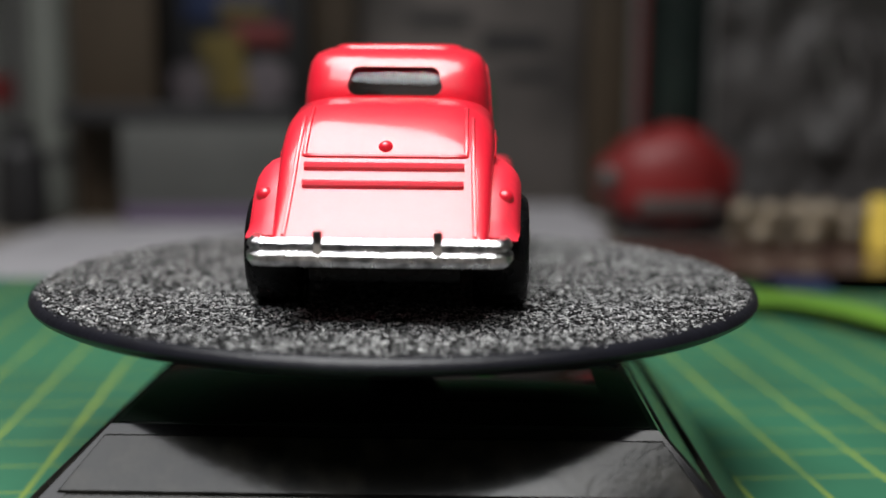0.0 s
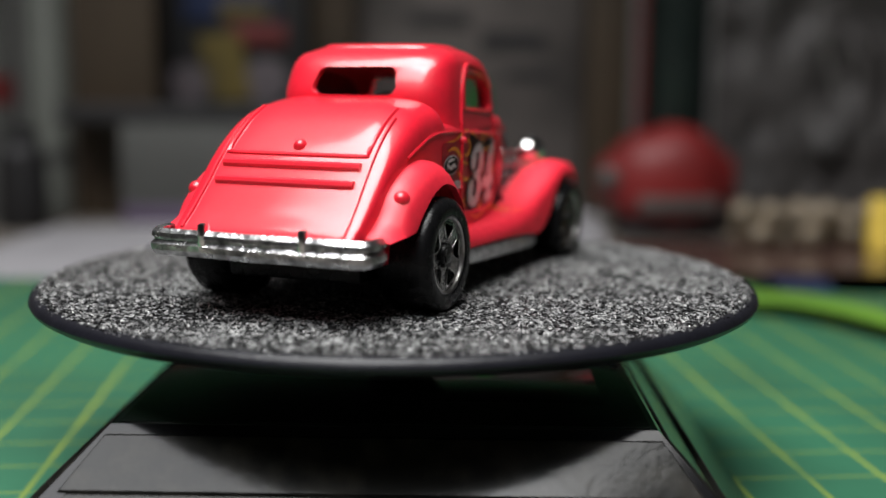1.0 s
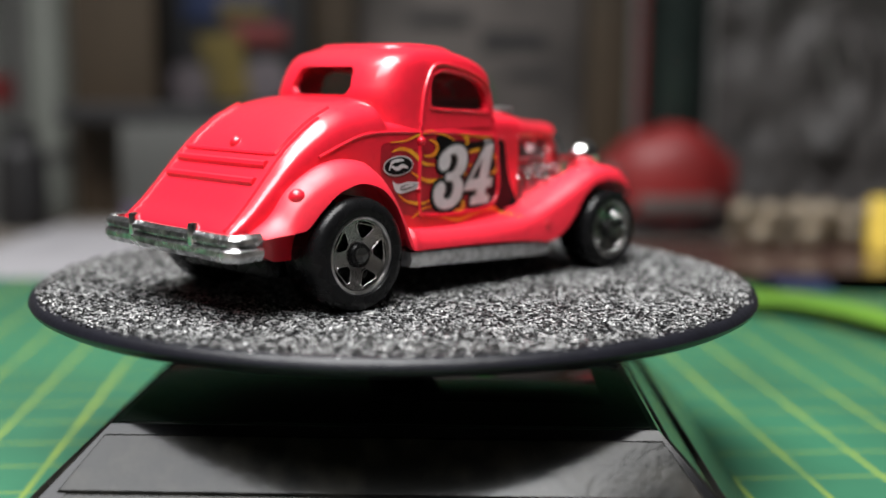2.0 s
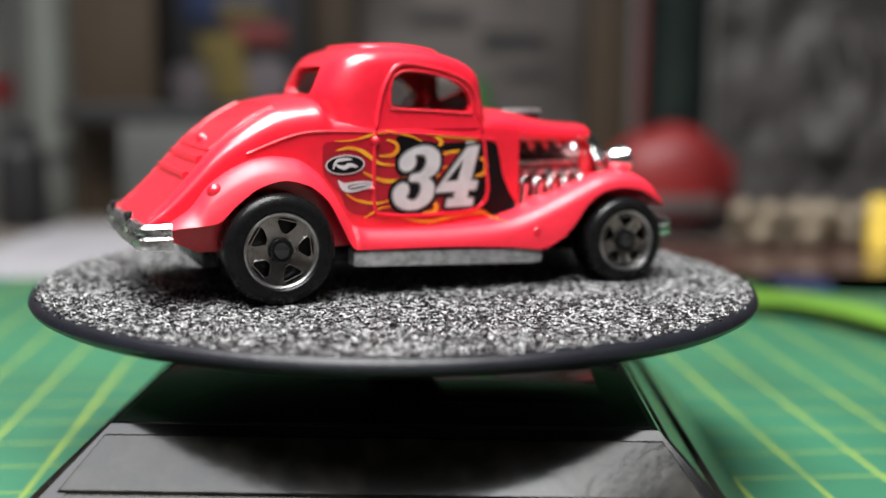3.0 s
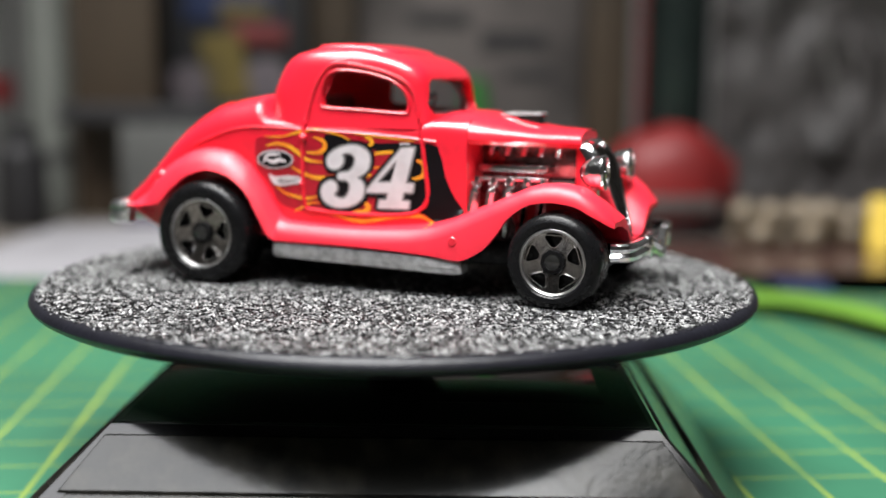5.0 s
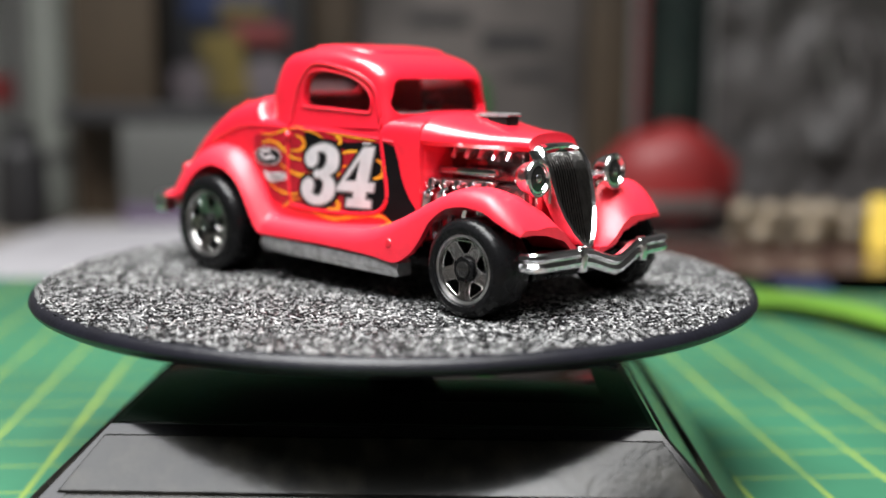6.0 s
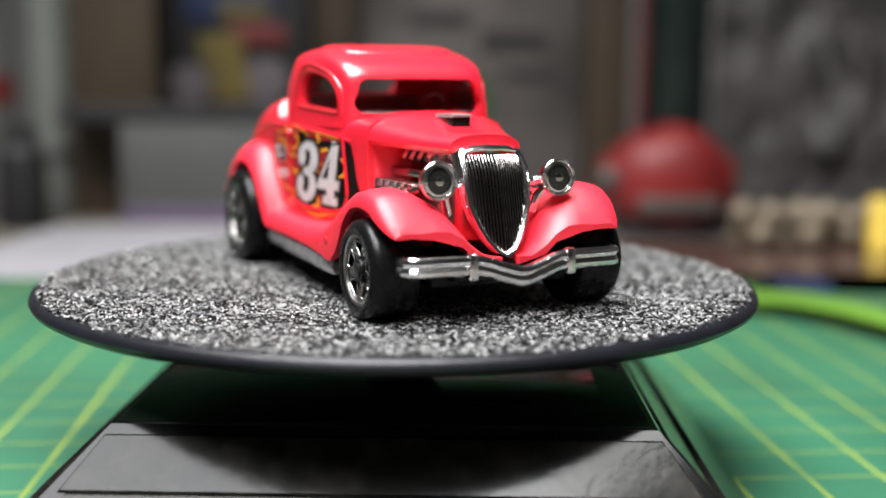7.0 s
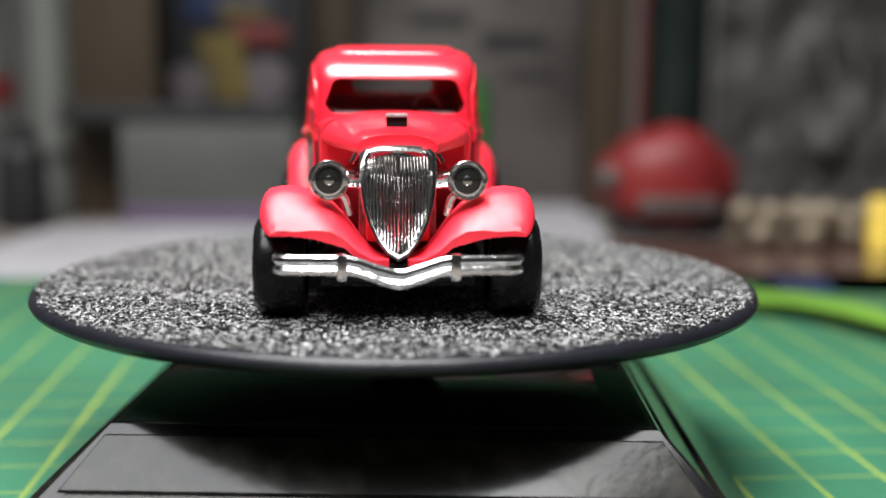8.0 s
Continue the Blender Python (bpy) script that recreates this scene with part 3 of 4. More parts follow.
for s in (-1, 1):
    pts = [[(-10.6, s * 11.2, 3.9), (-10.6, s * 13.2, 3.9), (-10.6, s * 13.5, 4.6), (-10.6, s * 13.3, 5.5), (-10.6, s * 11.2, 5.6)],
           [(-10.2, s * 11.2, 3.7), (-10.2, s * 13.3, 3.75), (-10.2, s * 13.75, 4.6), (-10.2, s * 13.5, 5.6), (-10.2, s * 11.2, 5.8)],
           [(13.2, s * 11.2, 2.95), (13.2, s * 13.3, 3.0), (13.2, s * 13.75, 3.8), (13.2, s * 13.5, 4.8), (13.2, s * 11.2, 5.2)],
           [(13.7, s * 11.2, 3.2), (13.7, s * 13.2, 3.2), (13.7, s * 13.5, 3.8), (13.7, s * 13.3, 4.5), (13.7, s * 11.2, 4.6)]]
    part("side_pipe", loft(pts), PIPE, car, "silver metal side pipe")

# glazing and inside
glass = part("glazing", loft([cabin_ring(z, 0.75) for z in (20.8, 22, 23.3, 24.5, 25.6, 26.6, 27.4)], caps=False), GLASS, car, "clear plastic window glazing")
glass.visible_shadow = False
part("seat", join(box(-10.5, -5.5, -8.3, 8.3, 19.6, 21.2, 0.5), box(-11.5, -9.5, -8.3, 8.3, 20.5, 23.0, 0.7), box(3.5, 6.5, -7.5, 7.5, 19.8, 21.3, 0.4)), INSIDE, car, "moulded plum bench and dashboard, lightened for the shaded cabin")
part("steering_wheel", move(lathe([(1.55 + 0.2 * math.cos(a), 0.2 * math.sin(a)) for a in [2 * math.pi * k / 8 for k in range(9)]], 24), at(2.8, 4.0, 22.0, 0, -60, 0)), INSIDE, car, "plum steering wheel, lightened for the shaded cabin")

# wheels
for s in (-1, 1):
    wheel(car, -19.6, s, 6.35, 4.28, 6.2, 15.5)
    wheel(car, 24.8, s, 5.42, 3.78, 5.4, 15.15)

# bumpers
bar = [(-0.45, 0.95), (0.2, 1.05), (0.5, 0.85), (0.58, 0.45), (0.40, 0.12), (0.30, 0.0), (0.40, -0.12), (0.58, -0.45), (0.5, -0.85), (0.2, -1.05), (-0.45, -0.95)]
front_path = [(float(a), float(b), float(c)) for a, b, c in spline([(30.8, -12.45, 6.5), (31.9, -12.3, 6.55), (32.8, -11.3, 6.6), (33.3, -7, 6.65), (33.5, -4.5, 6.55), (33.8, -2.2, 5.85), (34.0, 0, 5.35), (33.8, 2.2, 5.85), (33.5, 4.5, 6.55), (33.3, 7, 6.65), (32.8, 11.3, 6.6), (31.9, 12.3, 6.55), (30.8, 12.45, 6.5)], 5)]
front_bumper = part("front_bumper", sweep(front_path, bar), CHROME, car, "chrome double-bar front bumper")
for s in (-1, 1):
    part("bumper_clip", box(33.0, 34.15, s * 5.75 - 0.55, s * 5.75 + 0.55, 5.1, 7.9, 0.3), CHROME, front_bumper)
    part("bumper_bracket", box(28.5, 33.2, s * 6.5 - 1.2, s * 6.5 + 1.2, 5.4, 7.0, 0.3), DARK_CHROME, front_bumper)
rear_bar = [(-0.5, 1.3), (0.25, 1.4), (0.7, 0.95), (0.75, 0.55), (0.45, 0.2), (0.5, 0.05), (0.85, -0.25), (0.85, -0.85), (0.35, -1.45), (-0.5, -1.35)]
rear_path = [(float(a), float(b), float(c)) for a, b, c in spline([(-31.2, -12.7, 8.2), (-33.2, -12.6, 8.15), (-34.2, -11.6, 8.1), (-34.5, -6, 8.15), (-34.6, 0, 8.1), (-34.5, 6, 8.15), (-34.2, 11.6, 8.1), (-33.2, 12.6, 8.15), (-31.2, 12.7, 8.2)], 6)]
rear_bumper = part("rear_bumper", sweep(rear_path, rear_bar), CHROME_WORN, car, "pitted chrome rear bumper")
for s in (-1, 1):
    part("bumper_clip", box(-35.3, -34.2, s * 6.0 - 0.5, s * 6.0 + 0.5, 7.6, 10.35, 0.3), CHROME, rear_bumper)
    part("bumper_bracket", box(-34.2, -30.5, s * 7.0 - 1.4, s * 7.0 + 1.4, 7.0, 8.6, 0.25), PIPE, rear_bumper)

# radiator grille
SHIELD = [(0, 18.4), (2.0, 18.35), (3.5, 18.1), (4.0, 17.5), (4.1, 16.0), (4.05, 14.0), (3.75, 12.0), (3.15, 10.2), (2.25, 8.5), (1.2, 7.2), (0, 6.55)]


def lean(y, z, f=0.0):
    return 27.1 + (18 - z) * 0.24 + 0.9 * (1 - abs(y) / 3.9) - 0.12 * max(0, z - 14.8) ** 2 + f


def shield(k, f, dz=0.0):
    half = [(y * k, 12.6 + (z - 12.6) * (1 - (1 - k) * 0.62) + dz) for y, z in SHIELD]
    ring = half + [(-y, z) for y, z in half[-2:0:-1]]
    return [(lean(y, z, f), y, z) for y, z in ring]


bm = loft([shield(1.0, -1.6), shield(1.0, -0.25), shield(0.97, 0.1), shield(0.88, 0.15), shield(0.82, -0.15), shield(0.80, -0.9)], caps=False)
grille = part("grille", bm, CHROME, car, "chrome shield-shaped radiator shell")
part("backing", loft([shield(0.82, -0.95), shield(0.82, -0.6)]), DARK_CHROME, grille, "dark chrome grille backing")
SHIELD_LOW = sorted([(y, z) for y, z in SHIELD if z < 17.6])
for i in range(-9, 10):
    y = i * 0.345
    lo = smooth_at(SHIELD_LOW, abs(y) / 0.84) if abs(y) < 3.0 else 12.0
    lo, hi = min(14.0, 12.6 + (lo - 12.6) * 0.9), 17.35
    bm = loft([[(lean(y, z, f), y + d, z) for f, d in ((-0.7, -0.11), (-0.28, -0.1), (-0.18, 0), (-0.28, 0.1), (-0.7, 0.11))] for z in (lo, (lo + 14.5) / 2, 14.5, 15.3, 16.0, 16.7, hi)])
    part("grille_bar", bm, GRILLE_METAL, grille)

# headlamps
for s in (-1, 1):
    m = at(28.4, s * 7.2, 14.85) @ Matrix.Rotation(math.pi / 2, 4, "Y")
    lamp = part("headlamp", move(lathe([(0, -2.6), (0.7, -2.45), (1.35, -1.9), (1.75, -1.1), (1.95, -0.3), (2.08, 0.0), (2.12, 0.25), (2.0, 0.45), (1.75, 0.45), (1.62, 0.2)], 40), m), CHROME, car, "chrome bullet headlamp")
    part("lens", move(lathe([(0, 0.42), (0.7, 0.38), (1.3, 0.26), (1.66, 0.15), (1.66, 0.0), (0, 0.0)], 32), m), LENS, lamp, "smoked reflective lens")
    # small metal dome added only to give the flat lens a reflection
    part("lens_glint", move(lathe([(0, 0.55), (0.3, 0.52), (0.5, 0.42), (0.55, 0.2)], 20), m), DARK_CHROME, lamp)
    part("bezel", move(lathe([(1.35, 0.25), (1.42, 0.40), (1.62, 0.36), (1.7, 0.15)], 32), m), CHROME, lamp)
    part("stalk", tube([(27.0, s * 6.0, 14.6), (27.1, s * 5.0, 14.5), (26.9, s * 3.7, 14.3)], 0.55), CHROME, lamp)
    part("stalk", tube([(26.9, s * 6.6, 14.0), (26.8, s * 5.6, 12.8), (26.5, s * 5.2, 11.0)], 0.5), CHROME, lamp)

# engine in the open bay
engine = part("engine", join(box(12.3, 24.5, -4.2, 4.2, 6.5, 13.5, 0.4), box(12.3, 24.8, -3.2, 3.2, 13.5, 17.6, 0.4)), ENGINE, car, "chrome engine in an open bay, red reflections in its colour")
part("firewall", box(11.8, 12.7, -8.0, 8.0, 6.2, 18.0, 0.25), RED, car)
part("radiator_tank", box(24.2, 26.4, -3.4, 3.4, 8.0, 18.2, 0.5), RED, car)
for s in (-1, 1):
    part("valve_cover", box(13.0, 21.6, s * 5.0 - 1.0, s * 5.0 + 1.0, 14.4, 15.3, 0.3), DARK_CHROME, engine)
    part("manifold", box(12.8, 21.8, s * 6.5 - 0.9, s * 6.5 + 0.9, 13.5, 14.0, 0.2), CHROME, engine)
    for k in range(5):
        x = 13.4 + 2.05 * k
        part("header_pipe", tube([(x, s * 6.6, 13.4), (x + 0.1, s * 7.8, 13.1), (x + 0.1, s * 8.3, 12.2), (x - 0.2, s * 8.4, 9.8), (x - 0.5, s * 8.2, 7.2)], 0.6), CHROME, engine)
        part("bolt", move(lathe([(0, 0.5), (0.42, 0.4), (0.5, 0.0), (0.5, -0.5)], 12), at(x + 0.1, s * 7.7, 13.6)), CHROME, engine)
        part("spark_lead", tube([(x + 0.9, s * 3.2, 17.3), (x + 0.9, s * 4.4, 17.1), (x + 0.9, s * 4.9, 16.2)], 0.36), CHROME, engine)

# bonnet scoop
scoop = part("scoop", loft([[(14.1, -0.9, 20.95), (14.1, 0.9, 20.95), (14.1, 0.85, 21.15), (14.1, -0.85, 21.15)], [(15.2, -1.25, 20.95), (15.2, 1.25, 20.95), (15.2, 1.15, 21.38), (15.2, -1.15, 21.38)],
                           [(19.3, -1.25, 21.02), (19.3, 1.25, 21.02), (19.3, 1.15, 21.4), (19.3, -1.15, 21.4)], [(19.5, -1.2, 21.1), (19.5, 1.2, 21.1), (19.5, 1.15, 21.3), (19.5, -1.15, 21.3)]]), PIPE, car, "chrome bonnet scoop with black mouth")
part("mouth", box(15.0, 19.2, -1.15, 1.15, 19.3, 21.05, 0.12), LENS, scoop, "black scoop mouth")
part("scoop_fairing", loft([[(13.6, -1.6, 20.7), (13.6, 1.6, 20.7), (13.6, 1.1, 21.2), (13.6, -1.1, 21.2)], [(16.6, -1.9, 20.2), (16.6, 1.9, 20.2), (16.6, 1.0, 20.72), (16.6, -1.0, 20.72)]]), RED, car)

# ---- relief and print on the body: each is laid on the surface under it ----
from mathutils.bvhtree import BVHTree
shells = bmesh.new()
for o in (body, cabin, hood, fender_r, fender_l):
    shells.from_mesh(o.data)
TREE = BVHTree.FromBMesh(shells)
shells.free()


def on_side(x, z, out=0.0, side=-1):
    hit = TREE.ray_cast(Vector((x, -40, z)) * MM, Vector((0, 1, 0)))[0]
    y = hit.y / MM if hit else -10.5
    return Vector((x, side * -(y - out), z))


def on_back(y, z, out=0.0):
    hit = TREE.ray_cast(Vector((-60, y, z)) * MM, Vector((1, 0, 0)))[0]
    return Vector(((hit.x / MM if hit else -30) - out, y, z))


def dense(points, closed, step=0.5):
    out, n = [], len(points)
    for i in range(n if closed else n - 1):
        a, b = np.array(points[i], float), np.array(points[(i + 1) % n], float)
        k = max(1, int(np.linalg.norm(b - a) / step))
        out += [a + (b - a) * j / k for j in range(k)]
    return out + ([] if closed else [np.array(points[-1], float)])


DOOR = spline([(-7.36, 18.4), (-6.6, 22.5), (-5.9, 24.6), (-4.7, 26.4), (-3.4, 27.0), (-1.2, 26.85), (2.3, 26.1), (4.7, 25.15), (6.0, 23.9), (6.6, 21.8), (7.3, 18.0), (7.7, 14.7), (8.0, 11.6), (7.1, 9.9), (5.1, 9.3), (-0.2, 9.1), (-6.2, 9.4), (-7.3, 10.2), (-7.5, 14.0)], 5, True)
BELT = spline([(-22.5, 16.9), (-20, 17.9), (-16.7, 19.0), (-13.4, 19.3), (-7.5, 19.15), (-0.2, 18.8), (5.7, 18.35), (9.0, 17.95)], 5)
for s in (-1, 1):
    part("door_seam", tube([on_side(x, z, 0.06, s) for x, z in dense(DOOR, True)], 0.27, 8, True), RED, car)
    part("belt_moulding", tube([on_side(x, z, 0.0, s) for x, z in dense(BELT, False)], 0.2, 6), RED, car)
    rim = [(x * 1.05 + 0.02, 24.0 + (z - 24.0) * 1.09) for x, z in SIDE_WINDOW]
    part("window_moulding", tube([on_side(x, z, 0.0, s) for x, z in rim], 0.2, 6, True), RED, car)
    for x, z, r in ((-7.35, 18.15, 0.55), (-7.6, 12.5, 0.35)):
        bm = bmesh.new()
        bmesh.ops.create_icosphere(bm, subdivisions=2, radius=r)
        part("door_handle" if r > 0.5 else "hinge", move(bm, Matrix.Translation(on_side(x, z, 0.15, s))), RED, car)
    bm = lathe([(0, 0.12), (0.45, 0.12), (0.55, 0.0), (0.55, -0.3)], 20)
    part("rivet", move(bm, Matrix.Translation(on_side(12.75, 6.95, 0.0, s)) @ Matrix.Rotation(-s * math.pi / 2, 4, "X")), RED, car)
    bm = bmesh.new()
    bmesh.ops.create_icosphere(bm, subdivisions=3, radius=0.95)
    part("tail_lamp", move(bm, Matrix.Translation(on_back(s * 12.75, 12.9, -0.68))), RED, car, "red moulded tail lamp")
LID = dense([(-8.5, 22.0), (-8.6, 17.2), (8.6, 17.2), (8.5, 22.0)], False)
part("boot_lid_seam", tube([on_back(y, z, 0.0) for y, z in LID], 0.28, 6), RED, car)
part("boot_lid_seam", tube([on_back(y, z, 0.0) for y, z in dense([(-9.7, 9.6), (-9.4, 15), (-9.2, 21.0)], False)], 0.25, 6), RED, car)
part("boot_lid_seam", tube([on_back(y, z, 0.0) for y, z in dense([(9.7, 9.6), (9.4, 15), (9.2, 21.0)], False)], 0.25, 6), RED, car)
for z in (16.1, 14.35):
    part("boot_ridge", tube([on_back(y, z, 0.0) for y, z in dense([(-8.4, z), (8.4, z)], False)], 0.5, 8), RED, car)
bm = bmesh.new()
bmesh.ops.create_icosphere(bm, subdivisions=3, radius=0.8)
part("boot_handle", move(bm, Matrix.Translation(on_back(0.0, 18.0, -0.3))), RED, car)


def sheet(outline, out, material, name, parent, side=-1, thick=0.05):
    """A thin printed sheet that follows the side of the car."""
    bm = bmesh.new()
    f = bm.faces.new([bm.verts.new((x, 0, z)) for x, z in outline])
    f.normal_update()
    bmesh.ops.triangulate(bm, faces=[f])
    return press(bm, out, material, name, parent, side, thick)


def press(bm, out, material, name, parent, side=-1, thick=0.05):
    for _ in range(3):
        long = [e for e in bm.edges if e.calc_length() > 1.1]
        if not long:
            break
        bmesh.ops.subdivide_edges(bm, edges=long, cuts=1)
        bmesh.ops.triangulate(bm, faces=bm.faces[:])
    for v in bm.verts:
        v.co = on_side(v.co.x, v.co.z, out, side)
    bmesh.ops.recalc_face_normals(bm, faces=bm.faces)
    return part(name, bm, material, parent)


def print_at(u, v):
    """From the drawing's own grid to the car's side."""
    return (0.0232 * u - 14.57, 0.00051 * u - 0.0228 * v + 19.6)


def stroke(points, width, place=print_at):
    """A tapering flame tongue."""
    pts = [np.array(place(*p)) for p in spline(points, 6)]
    w, n = width * 0.0232 / 2, len(pts)
    left, right = [], []
    for i, p in enumerate(pts):
        t = pts[min(i + 1, n - 1)] - pts[max(i - 1, 0)]
        t = t / (np.linalg.norm(t) + 1e-9)
        k = w * (0.15 + 0.85 * math.sin(math.pi * (i + 0.3) / (n - 0.4)) ** 0.7)
        left.append(tuple(p + k * np.array((-t[1], t[0]))))
        right.append(tuple(p - k * np.array((-t[1], t[0]))))
    bm = bmesh.new()
    a, b = [bm.verts.new((x, 0, z)) for x, z in left], [bm.verts.new((x, 0, z)) for x, z in right]
    for i in range(n - 1):
        bm.faces.new((a[i], a[i + 1], b[i + 1], b[i]))
    return bm


def smooth_shape(points, steps=4):
    return [print_at(*p) for p in spline(points, steps, True)]


def mark_at(a, b):
    """From the numerals' own grid to the car's side."""
    return (-12.0 + 0.02217 * a, 19.91 - 0.02227 * b)


def marks(points, steps=4):
    return [mark_at(*p) for p in spline(points, steps, True)]


def tongue(points, width):
    return stroke(points, width, mark_at)


CRIMSON = [(-60, 85), (80, 78), (230, 42), (400, 55), (560, 72), (830, 92), (930, 180), (935, 300), (900, 430), (800, 482), (500, 496), (200, 476), (60, 440), (20, 360), (-70, 250), (-80, 140)]
INK = [(335, 60), (420, 66), (500, 88), (600, 100), (760, 96), (850, 98), (955, 112), (996, 270), (1044, 375), (1095, 446), (1080, 474), (985, 504), (935, 512), (880, 472), (800, 462), (640, 400), (600, 250), (640, 150), (560, 130), (440, 135), (380, 170), (340, 190), (318, 150)]
PATCH = [(606, 160), (735, 155), (690, 215), (640, 272), (600, 290), (590, 235)]
FLAMES = [([(-20, 78), (80, 76), (160, 56), (230, 38), (300, 35), (380, 50), (430, 64), (490, 92)], 14), ([(270, 74), (325, 94), (336, 125), (315, 150), (280, 160), (230, 158)], 24),
          ([(-10, 128), (60, 114), (130, 130), (190, 170), (240, 200), (335, 210)], 22), ([(140, 240), (200, 270), (270, 292), (330, 293), (405, 280)], 22), ([(45, 350), (100, 385), (180, 405), (240, 408), (295, 394)], 17),
          ([(150, 482), (200, 456), (240, 436), (310, 428)], 14), ([(490, 468), (555, 472), (577, 442), (552, 416)], 30), ([(300, 480), (390, 493), (460, 512), (540, 522), (600, 514), (680, 498), (800, 485), (870, 486), (915, 508), (950, 528)], 22),
          ([(596, 164), (665, 148), (745, 145)], 18), ([(835, 183), (878, 203), (888, 240), (870, 272), (815, 288)], 28), ([(572, 118), (600, 102), (592, 80), (560, 70)], 20), ([(600, 234), (645, 226)], 13), ([(566, 284), (596, 266)], 13), ([(500, 52), (600, 62), (720, 75), (835, 86)], 9)]
for s in (-1, 1):
    decal = sheet(marks(CRIMSON), 0.05, DECAL_CRIMSON, "flame_decal", car, s)
    tagged(decal, "crimson, black and gold flame decal")
    sheet(marks(INK, 2), 0.09, DECAL_BLACK, "black_field", decal, s)
    sheet(marks(PATCH, 2), 0.12, DECAL_CRIMSON, "crimson_patch", decal, s)
    for pts, w in FLAMES:
        press(tongue(pts, w), 0.15, DECAL_GOLD, "flame_tongue", decal, s)


def oval(u, v, ru, rv, n=40):
    return [print_at(u + ru * math.cos(2 * math.pi * i / n), v + rv * math.sin(2 * math.pi * i / n)) for i in range(n)]


badge = sheet(oval(150, 186, 104, 51), 0.17, DECAL_WHITE, "oval_badge", car)
tagged(badge, "small black and white oval sticker")
sheet(oval(150, 186, 96, 44), 0.20, DECAL_BLACK, "badge_field", badge)
press(stroke([(85, 205), (105, 165), (150, 158), (185, 160)], 17), 0.23, DECAL_WHITE, "badge_stroke", badge)
press(stroke([(100, 185), (140, 200), (175, 188), (215, 200)], 22), 0.23, DECAL_WHITE, "badge_stroke", badge)
mark = sheet(smooth_shape([(112, 262), (150, 278), (230, 272), (305, 285), (300, 308), (240, 320), (180, 328), (135, 315)]), 0.17, DECAL_WHITE, "flame_sticker", car)
tagged(mark, "small white flame-shaped sticker")
sheet(smooth_shape([(165, 292), (230, 283), (290, 292), (235, 308), (180, 315)]), 0.20, DECAL_GREY, "sticker_field", mark)
press(stroke([(175, 303), (230, 292), (285, 297)], 9), 0.23, DECAL_WHITE, "sticker_bar", mark)


def grown(points, d):
    """A closed outline moved outwards by d."""
    p = [np.array(q, float) for q in points]
    n, out = len(p), []
    area = sum(p[i][0] * p[(i + 1) % n][1] - p[(i + 1) % n][0] * p[i][1] for i in range(n))
    for i in range(n):
        t = p[(i + 1) % n] - p[i - 1]
        t = t / (np.linalg.norm(t) + 1e-9) * math.copysign(1, area)
        out.append((p[i][0] + d * t[1], p[i][1] - d * t[0]))
    return out


# the three: ball terminals, a pinched waist; the four: sloping stem, open triangle, slab foot
THREE = [(349, 208), (356, 176), (384, 148), (430, 125), (490, 113), (545, 122), (581, 150), (591, 190), (581, 235), (556, 265), (522, 285), (546, 306), (558, 340), (550, 385), (520, 420), (470, 445), (410, 452), (358, 440), (322, 410), (311, 368), (326, 330), (362, 308), (394, 316), (404, 350), (388, 382),
         (408, 400), (436, 402), (460, 385), (476, 352), (476, 320), (455, 301), (413, 297), (418, 265), (465, 258), (494, 235), (510, 196), (500, 167), (470, 155), (438, 163), (444, 192), (430, 225), (398, 244), (364, 238)]
THREE_BACK = [(322, 215), (330, 165), (365, 125), (425, 98), (490, 87), (560, 96), (607, 140), (616, 195), (603, 245), (568, 284), (584, 340), (574, 398), (536, 442), (475, 472), (405, 478), (340, 462), (297, 422), (284, 366), (303, 312), (345, 284), (385, 280), (390, 268), (350, 262)]
FOUR = [(765, 124), (836, 119), (786, 309), (831, 311), (822, 358), (774, 358), (764, 404), (806, 407), (799, 447), (632, 447), (641, 404), (680, 402), (690, 364), (567, 364), (574, 347)]
HOLE = [(740, 184), (706, 306), (630, 308)]


def race_numerals():
    three = sheet(marks(THREE_BACK, 3), 0.17, DECAL_BLACK, "numeral", car)
    tagged(three, "large white race numeral with grey and black outline")
    round_three = [tuple(q) for q in spline(THREE, 3, True)]
    sheet([mark_at(*q) for q in grown(round_three, 11)], 0.21, DECAL_GREY, "numeral_outline", three)
    sheet([mark_at(*q) for q in round_three], 0.27, DECAL_WHITE, "numeral_face", three)
    four = sheet([mark_at(*q) for q in grown(dense(FOUR, True, 16), 24)], 0.19, DECAL_BLACK, "numeral", car)
    tagged(four, "large white race numeral with grey and black outline")
    sheet([mark_at(*q) for q in grown(dense(FOUR, True, 16), 11)], 0.23, DECAL_GREY, "numeral_outline", four)
    # the face in two halves that meet at the apex and under the open triangle
    for half in (FOUR[:1] + [HOLE[0], HOLE[2], HOLE[1]] + FOUR[12:], FOUR[:13] + [HOLE[1], HOLE[0]]):
        sheet([mark_at(*q) for q in half], 0.29, DECAL_WHITE, "numeral_face", four)
    sheet([mark_at(*q) for q in ((733, 212), (699, 299), (650, 300))], 0.26, DECAL_BLACK, "numeral_hole", four)
    sheet([mark_at(*q) for q in ((751, 99), (772, 96), (806, 97), (812, 103), (755, 106))], 0.2, DECAL_WHITE, "numeral_glint", four)


race_numerals()

# raised roof panel, laid on the roof
def on_top(x, y, out):
    hit = TREE.ray_cast(Vector((x, y, 60)) * MM, Vector((0, 0, -1)))[0]
    return Vector((x, y, hit.z / MM + out))


rings = []
